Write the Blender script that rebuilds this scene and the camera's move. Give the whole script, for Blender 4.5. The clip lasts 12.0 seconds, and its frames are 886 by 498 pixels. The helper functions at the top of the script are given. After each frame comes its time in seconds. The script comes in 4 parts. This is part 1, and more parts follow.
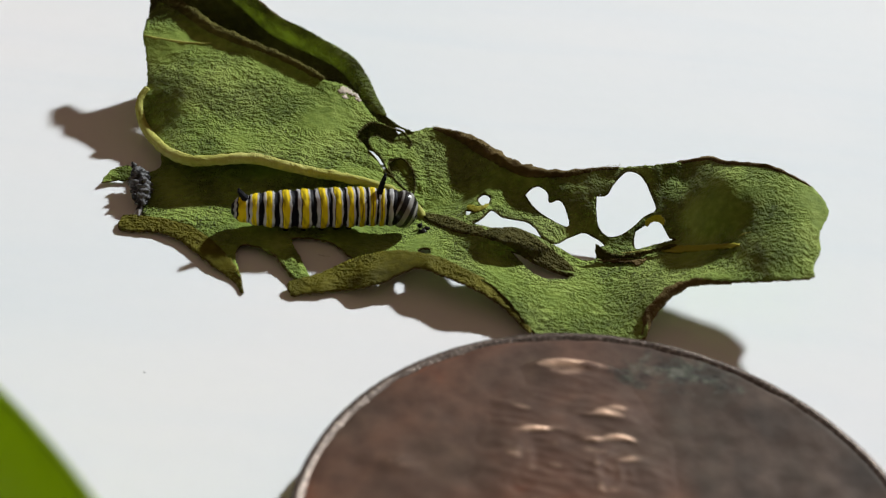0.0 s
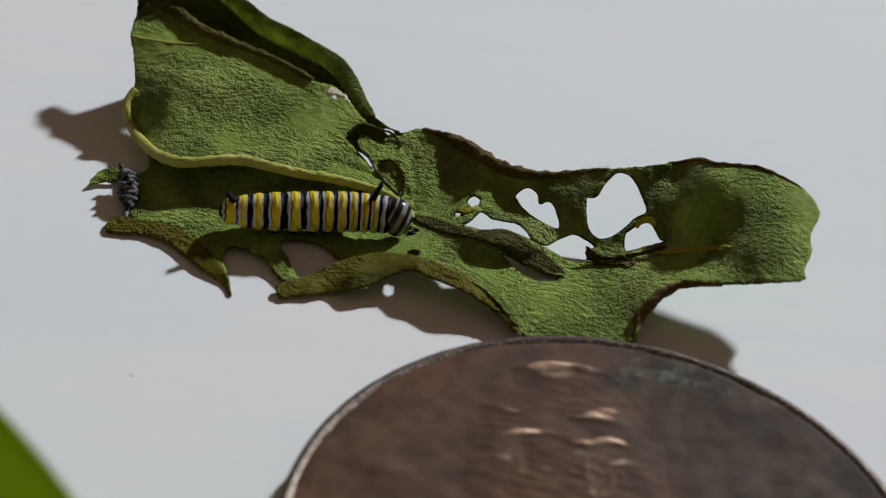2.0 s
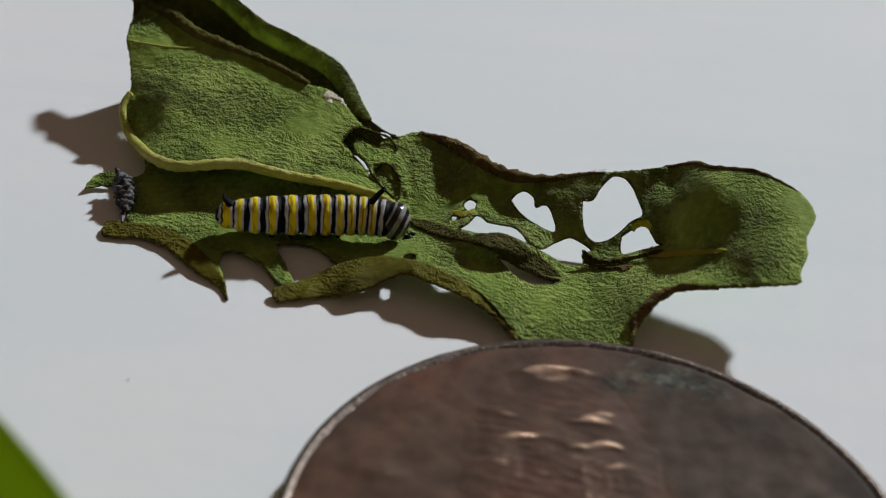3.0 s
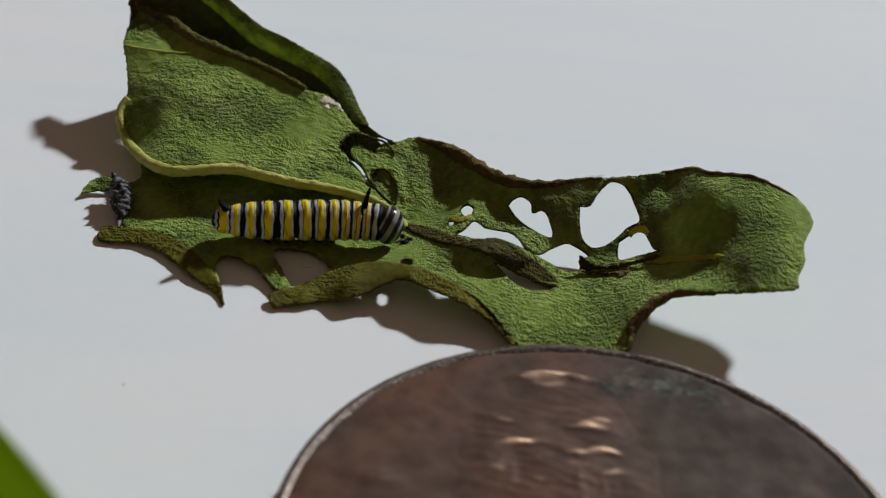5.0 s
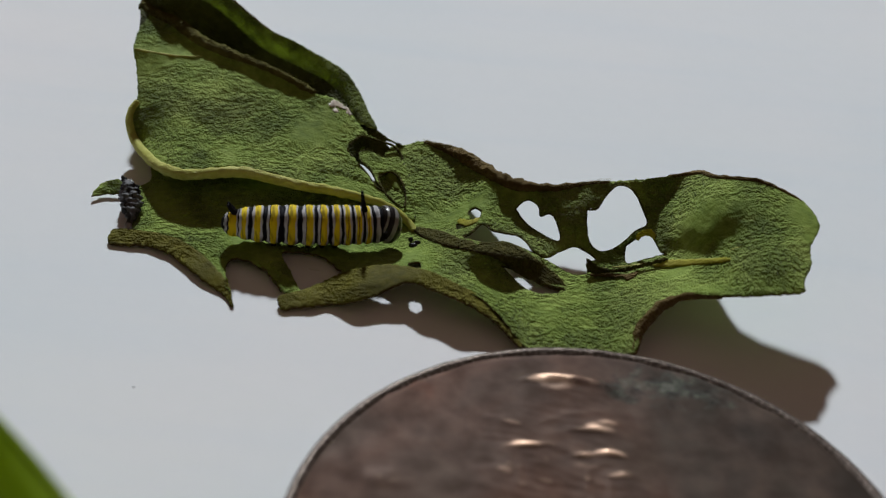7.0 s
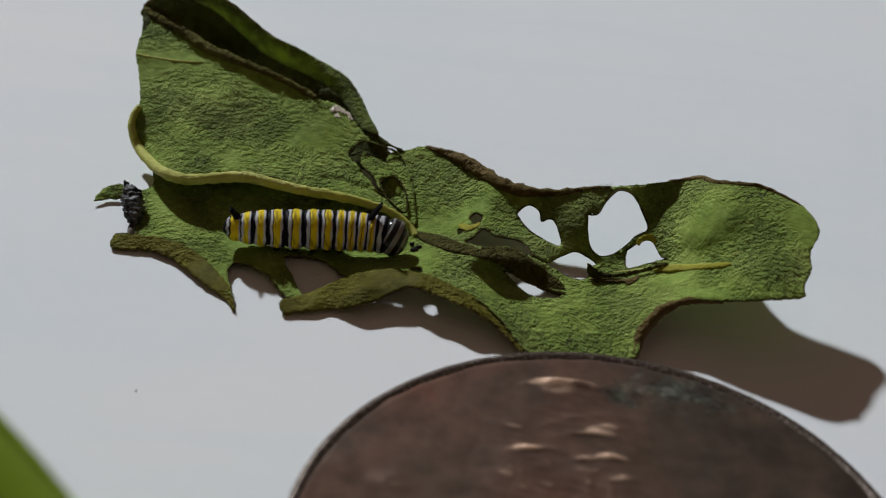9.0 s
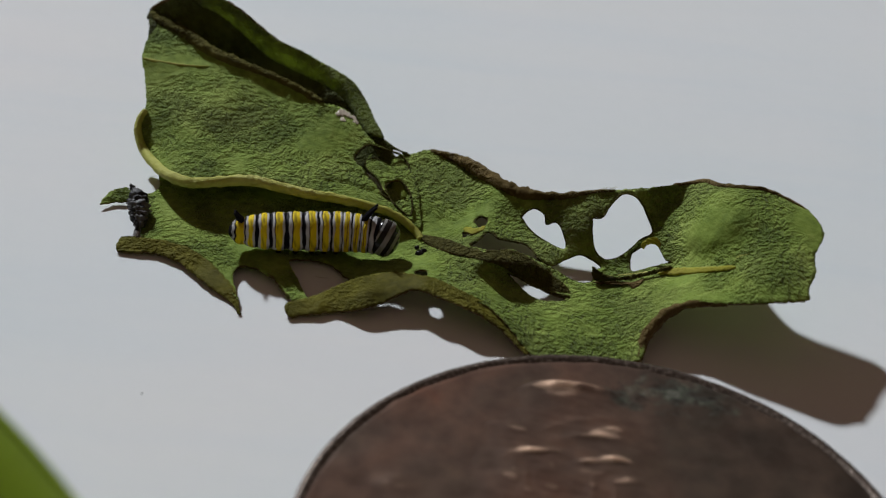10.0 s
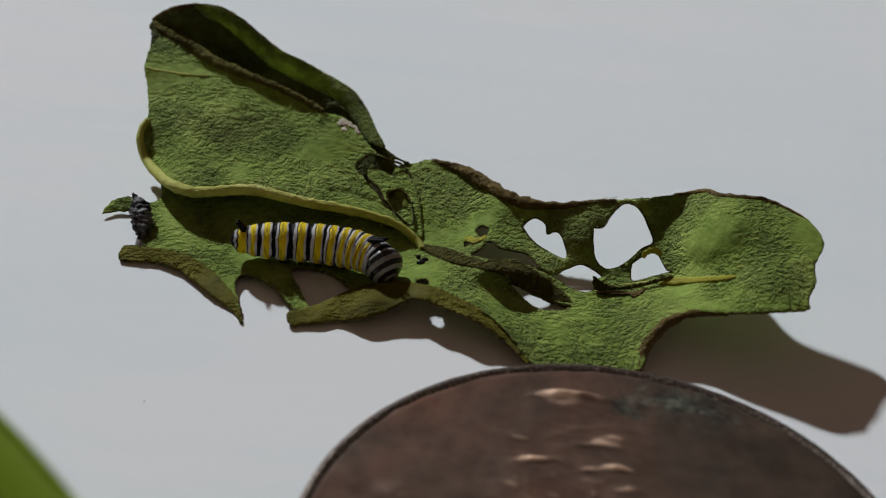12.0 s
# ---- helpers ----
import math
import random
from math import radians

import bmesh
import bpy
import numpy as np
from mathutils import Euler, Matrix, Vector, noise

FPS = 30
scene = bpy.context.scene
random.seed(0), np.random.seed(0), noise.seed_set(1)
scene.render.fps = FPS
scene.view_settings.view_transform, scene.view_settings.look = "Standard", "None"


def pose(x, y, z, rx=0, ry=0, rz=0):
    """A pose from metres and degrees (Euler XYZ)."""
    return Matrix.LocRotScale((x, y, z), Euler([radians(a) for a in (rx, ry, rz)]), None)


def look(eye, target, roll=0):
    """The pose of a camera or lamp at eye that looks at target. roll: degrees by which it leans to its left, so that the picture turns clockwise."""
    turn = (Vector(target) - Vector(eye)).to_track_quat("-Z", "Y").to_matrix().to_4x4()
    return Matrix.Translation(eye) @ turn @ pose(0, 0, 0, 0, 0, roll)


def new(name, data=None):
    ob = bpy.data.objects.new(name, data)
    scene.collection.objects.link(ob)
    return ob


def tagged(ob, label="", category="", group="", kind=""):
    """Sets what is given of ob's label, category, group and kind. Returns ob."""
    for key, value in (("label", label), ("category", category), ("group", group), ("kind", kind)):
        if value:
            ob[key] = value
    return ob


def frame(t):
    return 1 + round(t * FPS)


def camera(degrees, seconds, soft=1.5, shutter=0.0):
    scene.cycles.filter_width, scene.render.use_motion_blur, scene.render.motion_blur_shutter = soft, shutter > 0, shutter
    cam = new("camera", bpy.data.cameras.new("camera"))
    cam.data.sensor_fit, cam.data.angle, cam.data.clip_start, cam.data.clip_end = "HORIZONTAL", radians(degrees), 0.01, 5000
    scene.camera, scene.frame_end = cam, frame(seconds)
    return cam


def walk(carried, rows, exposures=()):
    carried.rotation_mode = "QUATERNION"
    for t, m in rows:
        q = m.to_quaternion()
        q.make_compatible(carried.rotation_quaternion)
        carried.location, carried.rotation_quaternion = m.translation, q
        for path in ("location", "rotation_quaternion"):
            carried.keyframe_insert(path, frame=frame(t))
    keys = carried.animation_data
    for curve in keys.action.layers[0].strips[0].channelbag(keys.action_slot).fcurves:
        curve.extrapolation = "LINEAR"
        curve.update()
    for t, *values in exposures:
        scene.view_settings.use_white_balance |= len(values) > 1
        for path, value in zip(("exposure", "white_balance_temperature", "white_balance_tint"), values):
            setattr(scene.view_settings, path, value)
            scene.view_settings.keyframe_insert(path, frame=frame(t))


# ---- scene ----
MM = 0.001


def stand(x, y, z, turn, down, lean):
    """The camera's pose: place in millimetres, turn to the right, tilt downwards and lean in degrees."""
    return pose(x * MM, y * MM, z * MM, 90 - down, 0, -turn) @ pose(0, 0, 0, 0, 0, lean)


cam = camera(30, 12.0, soft=1.25)
cam.data.dof.use_dof = True
cam.data.dof.focus_distance = 0.083
cam.data.dof.aperture_fstop = 58
walk(cam, [
    (0.0, stand(0.019, -68.606, 48.206, 0.047, 36.183, 5.737)),
    (0.5, stand(0.098, -68.396, 48.207, 0.142, 36.330, 5.778)),
    (1.0, stand(0.028, -68.314, 48.179, 0.349, 36.211, 5.831)),
    (1.5, stand(0.087, -68.196, 48.166, 0.361, 36.210, 5.814)),
    (2.0, stand(0.097, -68.153, 48.046, 0.424, 36.177, 5.913)),
    (2.5, stand(0.099, -68.141, 48.016, 0.503, 36.040, 5.865)),
    (3.0, stand(0.036, -68.122, 48.122, 0.618, 36.093, 5.963)),
    (5.0, stand(0.073, -68.095, 47.929, 0.695, 35.795, 6.090)),
    (5.5, stand(0.093, -68.309, 48.122, 0.525, 35.745, 5.984)),
    (6.0, stand(0.105, -68.213, 48.090, 0.430, 35.765, 5.912)),
    (6.5, stand(-0.021, -68.345, 48.149, 0.493, 35.786, 5.979)),
    (7.0, stand(0.106, -68.383, 48.245, 0.310, 35.779, 5.927)),
    (9.0, stand(0.028, -68.676, 48.279, 0.299, 35.521, 5.966)),
    (9.5, stand(0.100, -68.815, 48.287, 0.169, 35.397, 5.854)),
    (10.0, stand(0.161, -68.871, 48.319, -0.040, 35.370, 5.772)),
    (10.5, stand(0.042, -68.946, 48.466, -0.060, 35.426, 5.783)),
    (11.0, stand(-0.006, -69.110, 48.486, -0.040, 35.270, 5.812)),
    (11.5, stand(0.056, -69.089, 48.470, -0.069, 35.123, 5.786)),
    (12.0, stand(0.000, -69.109, 48.450, -0.000, 35.033, 5.871)),
], exposures=[(0.0, 0.60, 6600, 9), (0.3, 0.45, 6580, 9), (0.6, 0.21, 6500, 10), (1.0, 0.10, 6420, 10), (3.0, 0.07, 6450, 10), (5.0, 0.09, 6450, 10), (5.5, 0.11, 6400, 10), (6.5, 0.02, 6350, 10), (9.0, -0.08, 6400, 10), (12.0, -0.13, 6450, 10)])

# ---- light: a warm dim room and direct sun through a window behind the leaf ----
world = bpy.data.worlds.new("room")
scene.world = world
world.use_nodes = True
back = world.node_tree.nodes["Background"]
back.inputs[0].default_value = (0.40, 0.26, 0.19, 1)
back.inputs[1].default_value = 0.24

SUN_FAR = 2.0


def sun_pose(swing, reach):
    """The sun's pose when shadows fall towards the viewer, swung by that many degrees to the right; reach: their length for a unit of height."""
    a = radians(swing)
    rise = Vector((-reach * math.sin(a), reach * math.cos(a), 1.0)).normalized() * SUN_FAR
    return look(rise, (0, 0, 0))


def glowing_sun():
    """The low sun, whose light wanders across the table: a small glowing disc that turns its face to it."""
    mat = bpy.data.materials.new("sunlight")
    mat.use_nodes = True
    nt = mat.node_tree
    nt.nodes.remove(nt.nodes["Principled BSDF"])
    e = nt.nodes.new("ShaderNodeEmission")
    e.inputs[0].default_value = (0.92, 0.975, 1.0, 1)
    e.inputs[1].default_value = 1851
    nt.links.new(e.outputs[0], nt.nodes["Material Output"].inputs["Surface"])
    bm = bmesh.new()
    bmesh.ops.create_circle(bm, cap_ends=True, segments=16, radius=0.05)
    mesh = bpy.data.meshes.new("sun")
    bm.to_mesh(mesh)
    bm.free()
    mesh.materials.append(mat)
    return tagged(new("sun", mesh), "small glaring disc of low sunlight", "sun")


sun = glowing_sun()


# ---- materials ----
def shader(name, colour, rough=0.6, metal=0.0, spec=0.5):
    mat = bpy.data.materials.new(name)
    mat.use_nodes = True
    nt = mat.node_tree
    b = nt.nodes["Principled BSDF"]
    b.inputs["Base Color"].default_value = (*colour, 1)
    b.inputs["Roughness"].default_value = rough
    b.inputs["Metallic"].default_value = metal
    b.inputs["Specular IOR Level"].default_value = spec
    return mat, nt, b


def node(nt, kind, **inputs):
    n = nt.nodes.new(kind)
    for k, v in inputs.items():
        n.inputs[k.replace("_", " ")].default_value = v
    return n


def mottled(nt, coords, scale, stops, detail=4.0, stretch=None):
    """A noise over the coordinates, run through a colour ramp; returns its colour output and the noise."""
    vec = coords
    if stretch:
        m = nt.nodes.new("ShaderNodeMapping")
        m.inputs["Scale"].default_value = stretch
        nt.links.new(coords, m.inputs["Vector"])
        vec = m.outputs[0]
    n = node(nt, "ShaderNodeTexNoise", Scale=scale, Detail=detail)
    nt.links.new(vec, n.inputs["Vector"])
    r = nt.nodes.new("ShaderNodeValToRGB")
    while len(r.color_ramp.elements) < len(stops):
        r.color_ramp.elements.new(0.5)
    for e, (p, c) in zip(r.color_ramp.elements, stops):
        e.position, e.color = p, (*c, 1)
    nt.links.new(n.outputs["Fac"], r.inputs[0])
    return r.outputs[0], n.outputs["Fac"]


def mixed(nt, fac, a, b, kind="MIX"):
    m = nt.nodes.new("ShaderNodeMix")
    m.data_type, m.blend_type = "RGBA", kind
    for sock, v in ((m.inputs[0], fac), (m.inputs[6], a), (m.inputs[7], b)):
        if hasattr(v, "is_linked"):
            nt.links.new(v, sock)
        else:
            sock.default_value = v if isinstance(v, float) else (*v, 1)
    return m.outputs[2]


def bumped(nt, b, height, depth, strength=1.0):
    n = nt.nodes.new("ShaderNodeBump")
    n.inputs["Distance"].default_value = depth
    n.inputs["Strength"].default_value = strength
    nt.links.new(height, n.inputs["Height"])
    nt.links.new(n.outputs[0], b.inputs["Normal"])
    return n


def added(nt, a, b, ka=1.0, kb=1.0):
    m = nt.nodes.new("ShaderNodeMath")
    m.operation = "MULTIPLY_ADD"
    nt.links.new(a, m.inputs[0])
    m.inputs[1].default_value = ka
    k = nt.nodes.new("ShaderNodeMath")
    k.operation = "MULTIPLY"
    nt.links.new(b, k.inputs[0])
    k.inputs[1].default_value = kb
    nt.links.new(k.outputs[0], m.inputs[2])
    return m.outputs[0]


def leaf_material(name, dark, mid, light, sheer=0.3, relief=0.00010, rough=0.65, glow=(0.30, 0.36, 0.05), downy=0.0):
    """Wilted leaf: mottled green, crinkled, and partly letting light through."""
    mat, nt, b = shader(name, mid, rough, spec=0.05)
    co = nt.nodes.new("ShaderNodeTexCoord").outputs["Object"]
    big, _ = mottled(nt, co, 260, [(0.3, dark), (0.5, mid), (0.72, light)], 3)
    fine, _ = mottled(nt, co, 2600, [(0.3, dark), (0.55, mid), (0.8, light)], 3)
    col = mixed(nt, 0.4, big, fine)
    nt.links.new(col, b.inputs["Base Color"])
    v = node(nt, "ShaderNodeTexVoronoi", Scale=4300.0)
    v.feature = "SMOOTH_F1"
    m = nt.nodes.new("ShaderNodeMapping")
    m.inputs["Rotation"].default_value = (0.0, radians(-14), radians(10))
    m.inputs["Scale"].default_value = (0.62, 1.0, 1.1)
    warp = node(nt, "ShaderNodeTexNoise", Scale=420.0, Detail=3.5)
    nt.links.new(co, warp.inputs["Vector"])
    shift = nt.nodes.new("ShaderNodeVectorMath")
    shift.operation = "MULTIPLY_ADD"
    nt.links.new(warp.outputs["Color"], shift.inputs[0])
    shift.inputs[1].default_value = (0.0018, 0.0018, 0.0018)
    nt.links.new(co, shift.inputs[2])
    nt.links.new(shift.outputs[0], m.inputs["Vector"])
    nt.links.new(m.outputs[0], v.inputs["Vector"])
    grain = node(nt, "ShaderNodeTexNoise", Scale=9000.0, Detail=3.0)
    nt.links.new(co, grain.inputs["Vector"])
    v2 = node(nt, "ShaderNodeTexVoronoi", Scale=8500.0)
    nt.links.new(shift.outputs[0], v2.inputs["Vector"])
    h = added(nt, v2.outputs["Distance"], grain.outputs["Fac"], -0.4, 0.55)
    h = added(nt, v.outputs["Distance"], h, -1.0, 1.0)
    n = bumped(nt, b, h, relief)
    calm = node(nt, "ShaderNodeTexNoise", Scale=300.0, Detail=2.0)
    nt.links.new(co, calm.inputs["Vector"])
    r = nt.nodes.new("ShaderNodeMapRange")
    for k, x in (("From Min", 0.36), ("From Max", 0.62), ("To Min", 0.12), ("To Max", 1.0)):
        r.inputs[k].default_value = x
    nt.links.new(calm.outputs["Fac"], r.inputs["Value"])
    nt.links.new(r.outputs[0], n.inputs["Strength"])
    b.inputs["Sheen Weight"].default_value, b.inputs["Sheen Roughness"].default_value = downy, 0.45
    t = nt.nodes.new("ShaderNodeBsdfTranslucent")
    lace, _ = mottled(nt, co, 1700, [(0.30, tuple(c * 0.6 for c in glow)), (0.52, glow), (0.72, tuple(c * 1.3 for c in glow))], 4)
    if relief > 0.0001:
        nt.links.new(lace, t.inputs["Color"])
    else:
        t.inputs["Color"].default_value = (*glow, 1)
    nt.links.new(n.outputs[0], t.inputs["Normal"])
    mix = nt.nodes.new("ShaderNodeMixShader")
    mix.inputs[0].default_value = sheer
    nt.links.new(b.outputs[0], mix.inputs[1])
    nt.links.new(t.outputs[0], mix.inputs[2])
    nt.links.new(mix.outputs[0], nt.nodes["Material Output"].inputs["Surface"])
    return mat


LEAF = leaf_material("leaf underside", (0.088, 0.135, 0.020), (0.205, 0.285, 0.050), (0.37, 0.45, 0.115), 0.015, 0.00082, downy=0.07)
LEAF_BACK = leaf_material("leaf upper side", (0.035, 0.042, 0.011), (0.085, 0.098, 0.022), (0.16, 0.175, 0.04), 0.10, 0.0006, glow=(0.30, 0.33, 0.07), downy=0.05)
LIP = leaf_material("downy rolled lip", (0.10, 0.125, 0.030), (0.19, 0.235, 0.058), (0.30, 0.35, 0.10), 0.50, 0.0007, glow=(0.36, 0.43, 0.095), downy=0.2)
DOWN = leaf_material("short pale down", (0.12, 0.11, 0.05), (0.24, 0.22, 0.11), (0.36, 0.33, 0.19), 0.2, 0.00002, 0.8)
OLIVE = leaf_material("olive margin", (0.05, 0.046, 0.007), (0.122, 0.112, 0.014), (0.205, 0.182, 0.028), 0.08, 0.0003)
DRY = leaf_material("dried brown margin", (0.055, 0.038, 0.014), (0.125, 0.088, 0.032), (0.23, 0.165, 0.07), 0.08, 0.00035, 0.8, (0.2, 0.12, 0.04))
DRYOLIVE = leaf_material("olive-brown dried margin", (0.048, 0.044, 0.011), (0.122, 0.112, 0.028), (0.21, 0.185, 0.055), 0.08, 0.0005, 0.8, (0.2, 0.14, 0.03))
WITHERED = leaf_material("withered curl", (0.018, 0.02, 0.005), (0.06, 0.056, 0.014), (0.17, 0.15, 0.045), 0.06, 0.0006, 0.8)
RIB = leaf_material("pale rib", (0.34, 0.35, 0.06), (0.53, 0.53, 0.14), (0.68, 0.66, 0.25), 0.2, 0.00008, 0.5)
TENDER = leaf_material("tender curl", (0.09, 0.13, 0.018), (0.17, 0.225, 0.032), (0.26, 0.32, 0.06), 0.25, 0.00005, 0.5)
FRESH = leaf_material("fresh leaf", (0.20, 0.27, 0.026), (0.25, 0.335, 0.036), (0.30, 0.39, 0.05), 0.45, 0.00002, 0.6, (0.5, 0.65, 0.02))


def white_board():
    """White laminate with faint bands and a fine tooth; bluish and pinkish patches paint in soft reflections."""
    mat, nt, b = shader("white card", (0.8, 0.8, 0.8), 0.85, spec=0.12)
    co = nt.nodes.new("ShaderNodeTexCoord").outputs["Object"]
    # blue-to-pink drift in the base colour, in place of reflected room light
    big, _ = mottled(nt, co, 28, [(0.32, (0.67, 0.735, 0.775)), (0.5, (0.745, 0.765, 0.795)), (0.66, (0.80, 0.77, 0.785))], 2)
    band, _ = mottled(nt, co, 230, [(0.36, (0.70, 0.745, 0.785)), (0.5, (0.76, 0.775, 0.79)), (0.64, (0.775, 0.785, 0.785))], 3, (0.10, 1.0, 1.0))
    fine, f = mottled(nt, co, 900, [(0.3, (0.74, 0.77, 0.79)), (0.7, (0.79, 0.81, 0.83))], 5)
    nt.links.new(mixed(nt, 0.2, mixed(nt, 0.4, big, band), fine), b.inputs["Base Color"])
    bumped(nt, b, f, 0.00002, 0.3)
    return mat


def coin_metal():
    """Old coin: brown patina, greyer on one side, a dark green stain near the edge, and glints painted as pale copper
    on the highest crests.
    """
    mat, nt, b = shader("tarnished coin metal", (0.2, 0.15, 0.12), 0.45, 0.5, 0.075)
    co = nt.nodes.new("ShaderNodeTexCoord").outputs["Object"]
    warm, _ = mottled(nt, co, 130, [(0.34, (0.19, 0.060, 0.030)), (0.44, (0.118, 0.062, 0.042)), (0.56, (0.092, 0.056, 0.041)), (0.68, (0.080, 0.054, 0.038))], 5)
    grey, _ = mottled(nt, co, 260, [(0.34, (0.038, 0.027, 0.020)), (0.5, (0.068, 0.046, 0.034)), (0.66, (0.054, 0.041, 0.030))], 6)
    side = nt.nodes.new("ShaderNodeSeparateXYZ")
    nt.links.new(co, side.inputs[0])
    drift = node(nt, "ShaderNodeTexNoise", Scale=200.0, Detail=5.0)
    nt.links.new(co, drift.inputs["Vector"])

    def ranged(value, low, high, to_low=0.0, to_high=1.0):
        r = nt.nodes.new("ShaderNodeMapRange")
        for k, x in (("From Min", low), ("From Max", high), ("To Min", to_low), ("To Max", to_high)):
            r.inputs[k].default_value = x
        nt.links.new(value, r.inputs["Value"])
        return r.outputs[0]
    def spread(x, y, wide, high):
        away = nt.nodes.new("ShaderNodeMapping")
        away.inputs["Location"].default_value = (-x / wide, -y / high, 0)
        away.inputs["Scale"].default_value = (1000 / wide, 1000 / high, 0)
        nt.links.new(co, away.inputs["Vector"])
        far = nt.nodes.new("ShaderNodeVectorMath")
        far.operation = "LENGTH"
        nt.links.new(away.outputs[0], far.inputs[0])
        return far.outputs["Value"]
    outside = ranged(added(nt, spread(-1.4, 3.5, 4.7, 7.4), drift.outputs["Fac"], 1.0, 0.5), 1.17, 1.34)
    half = nt.nodes.new("ShaderNodeMath")
    half.operation = "MULTIPLY"
    nt.links.new(outside, half.inputs[0])
    nt.links.new(ranged(added(nt, side.outputs["X"], drift.outputs["Fac"], 200.0, 1.3), 0.5, 1.2), half.inputs[1])
    big = mixed(nt, half.outputs[0], warm, grey)
    # the stain
    blot = node(nt, "ShaderNodeTexNoise", Scale=900.0, Detail=6.0)
    nt.links.new(co, blot.inputs["Vector"])
    crust, _ = mottled(nt, co, 1500, [(0.36, (0.010, 0.009, 0.008)), (0.47, (0.045, 0.042, 0.034)), (0.56, (0.062, 0.066, 0.050)), (0.66, (0.12, 0.12, 0.098))], 5)
    stain = ranged(added(nt, spread(3.2, 10.6, 3.4, 1.5), blot.outputs["Fac"], -0.55, 1.6), 0.32, 0.72)
    big = mixed(nt, stain, big, crust)
    fine, f = mottled(nt, co, 800, [(0.30, (0.62, 0.58, 0.55)), (0.5, (0.92, 0.9, 0.88)), (0.70, (1.25, 1.2, 1.15))], 7)
    patina = mixed(nt, 0.8, big, fine, "MULTIPLY")
    # highlights put into the colour: streaky pale copper where the relief stands highest
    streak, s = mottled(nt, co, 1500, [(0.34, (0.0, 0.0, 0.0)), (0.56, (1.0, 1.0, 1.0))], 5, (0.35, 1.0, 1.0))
    glint = nt.nodes.new("ShaderNodeMath")
    glint.operation = "MULTIPLY"
    nt.links.new(ranged(side.outputs["Z"], 0.00175, 0.00185), glint.inputs[0])
    nt.links.new(streak, glint.inputs[1])
    nt.links.new(mixed(nt, glint.outputs[0], patina, (0.78, 0.53, 0.38)), b.inputs["Base Color"])
    nt.links.new(ranged(glint.outputs[0], 0, 1, 0.06, 1.0), b.inputs["Metallic"])
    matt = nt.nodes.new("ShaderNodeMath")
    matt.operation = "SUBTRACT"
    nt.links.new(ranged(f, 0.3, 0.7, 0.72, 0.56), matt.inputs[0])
    nt.links.new(ranged(glint.outputs[0], 0, 1, 0.0, 0.2), matt.inputs[1])
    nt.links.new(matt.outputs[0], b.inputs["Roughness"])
    bumped(nt, b, f, 0.00006, 0.6)
    return mat


def skin(name, colour, rough=0.42, vary=0.35, spec=0.25, blur=0.3):
    mat, nt, b = shader(name, colour, rough, spec=spec)
    co = nt.nodes.new("ShaderNodeTexCoord").outputs["Object"]
    low = tuple(c * (1 - vary) for c in colour)
    c, f = mottled(nt, co, 4500, [(0.34, low), (0.34 + blur, colour)], 4, (1.0, 0.3, 0.3))
    nt.links.new(c, b.inputs["Base Color"])
    bumped(nt, b, f, 0.00003, 0.6)
    b.inputs["Subsurface Weight"].default_value = 0.0
    return mat


BLACK = skin("black band", (0.006, 0.0055, 0.009), 0.55, 0.35, 0.06)
PALE = skin("white band", (0.50, 0.49, 0.50), 0.7, 0.5, 0.1, 0.16)
YELLOW = skin("yellow band", (0.74, 0.55, 0.010), 0.7, 0.55, 0.1, 0.12)
HEADSKIN = skin("glossy black head", (0.015, 0.014, 0.014), 0.2)
HEADPALE = skin("greyish head band", (0.30, 0.29, 0.275), 0.25, 0.35)
RUST = skin("rust-brown slit", (0.22, 0.09, 0.008), 0.6, 0.4, 0.08)
SOOT = skin("dry black skin", (0.02, 0.02, 0.022), 0.5, 0.6)
ASH = skin("grey dry skin", (0.16, 0.16, 0.17), 0.7, 0.7)
SAP = skin("dried sap", (0.75, 0.66, 0.55), 0.25, 0.5)
YELLOWED = leaf_material("yellowed tissue", (0.24, 0.25, 0.02), (0.40, 0.38, 0.05), (0.55, 0.50, 0.12), 0.35, 0.00008, 0.6, (0.6, 0.55, 0.08))


def rim_metal():
    """Pitted rim, worn to glinting points."""
    mat, nt, b = shader("worn rim patina", (0.2, 0.15, 0.12), 0.4, 0.5, 0.2)
    co = nt.nodes.new("ShaderNodeTexCoord").outputs["Object"]
    c, f = mottled(nt, co, 5200, [(0.36, (0.05, 0.036, 0.028)), (0.54, (0.09, 0.066, 0.053)), (0.72, (0.22, 0.175, 0.145))], 4)
    nt.links.new(c, b.inputs["Base Color"])
    bumped(nt, b, f, 0.00006, 0.7)
    return mat


RIM_METAL = rim_metal()
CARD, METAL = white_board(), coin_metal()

# ---- mesh tools ----
TILT = radians(35)
RIGHT = Vector((1, 0, 0))
UPWARD = Vector((0, math.sin(TILT), math.cos(TILT)))
OUTWARD = Vector((0, -math.cos(TILT), math.sin(TILT)))


def arch(u, v):
    """How far the middle of the leaf's lower side arches off the table, in millimetres."""
    f = min(1.0, max(0.0, (u + 1.5) / 3.0))
    crest = -1.8 + 1.5 * f * f * (3 - 2 * f)
    above = max(0.0, v - crest) / (0.6 + 0.6 * f)
    along = (u - 1.5) / (2.8 if u > 1.5 else 4.4)
    ridge = math.exp(-((u - 3.0) / 2.2) ** 2 - ((v + 0.7) / 0.85) ** 2)
    return 0.62 * math.exp(-above * above - along * along) + 0.95 * ridge


EYE_V, EYE_W = 0.14, 83.85


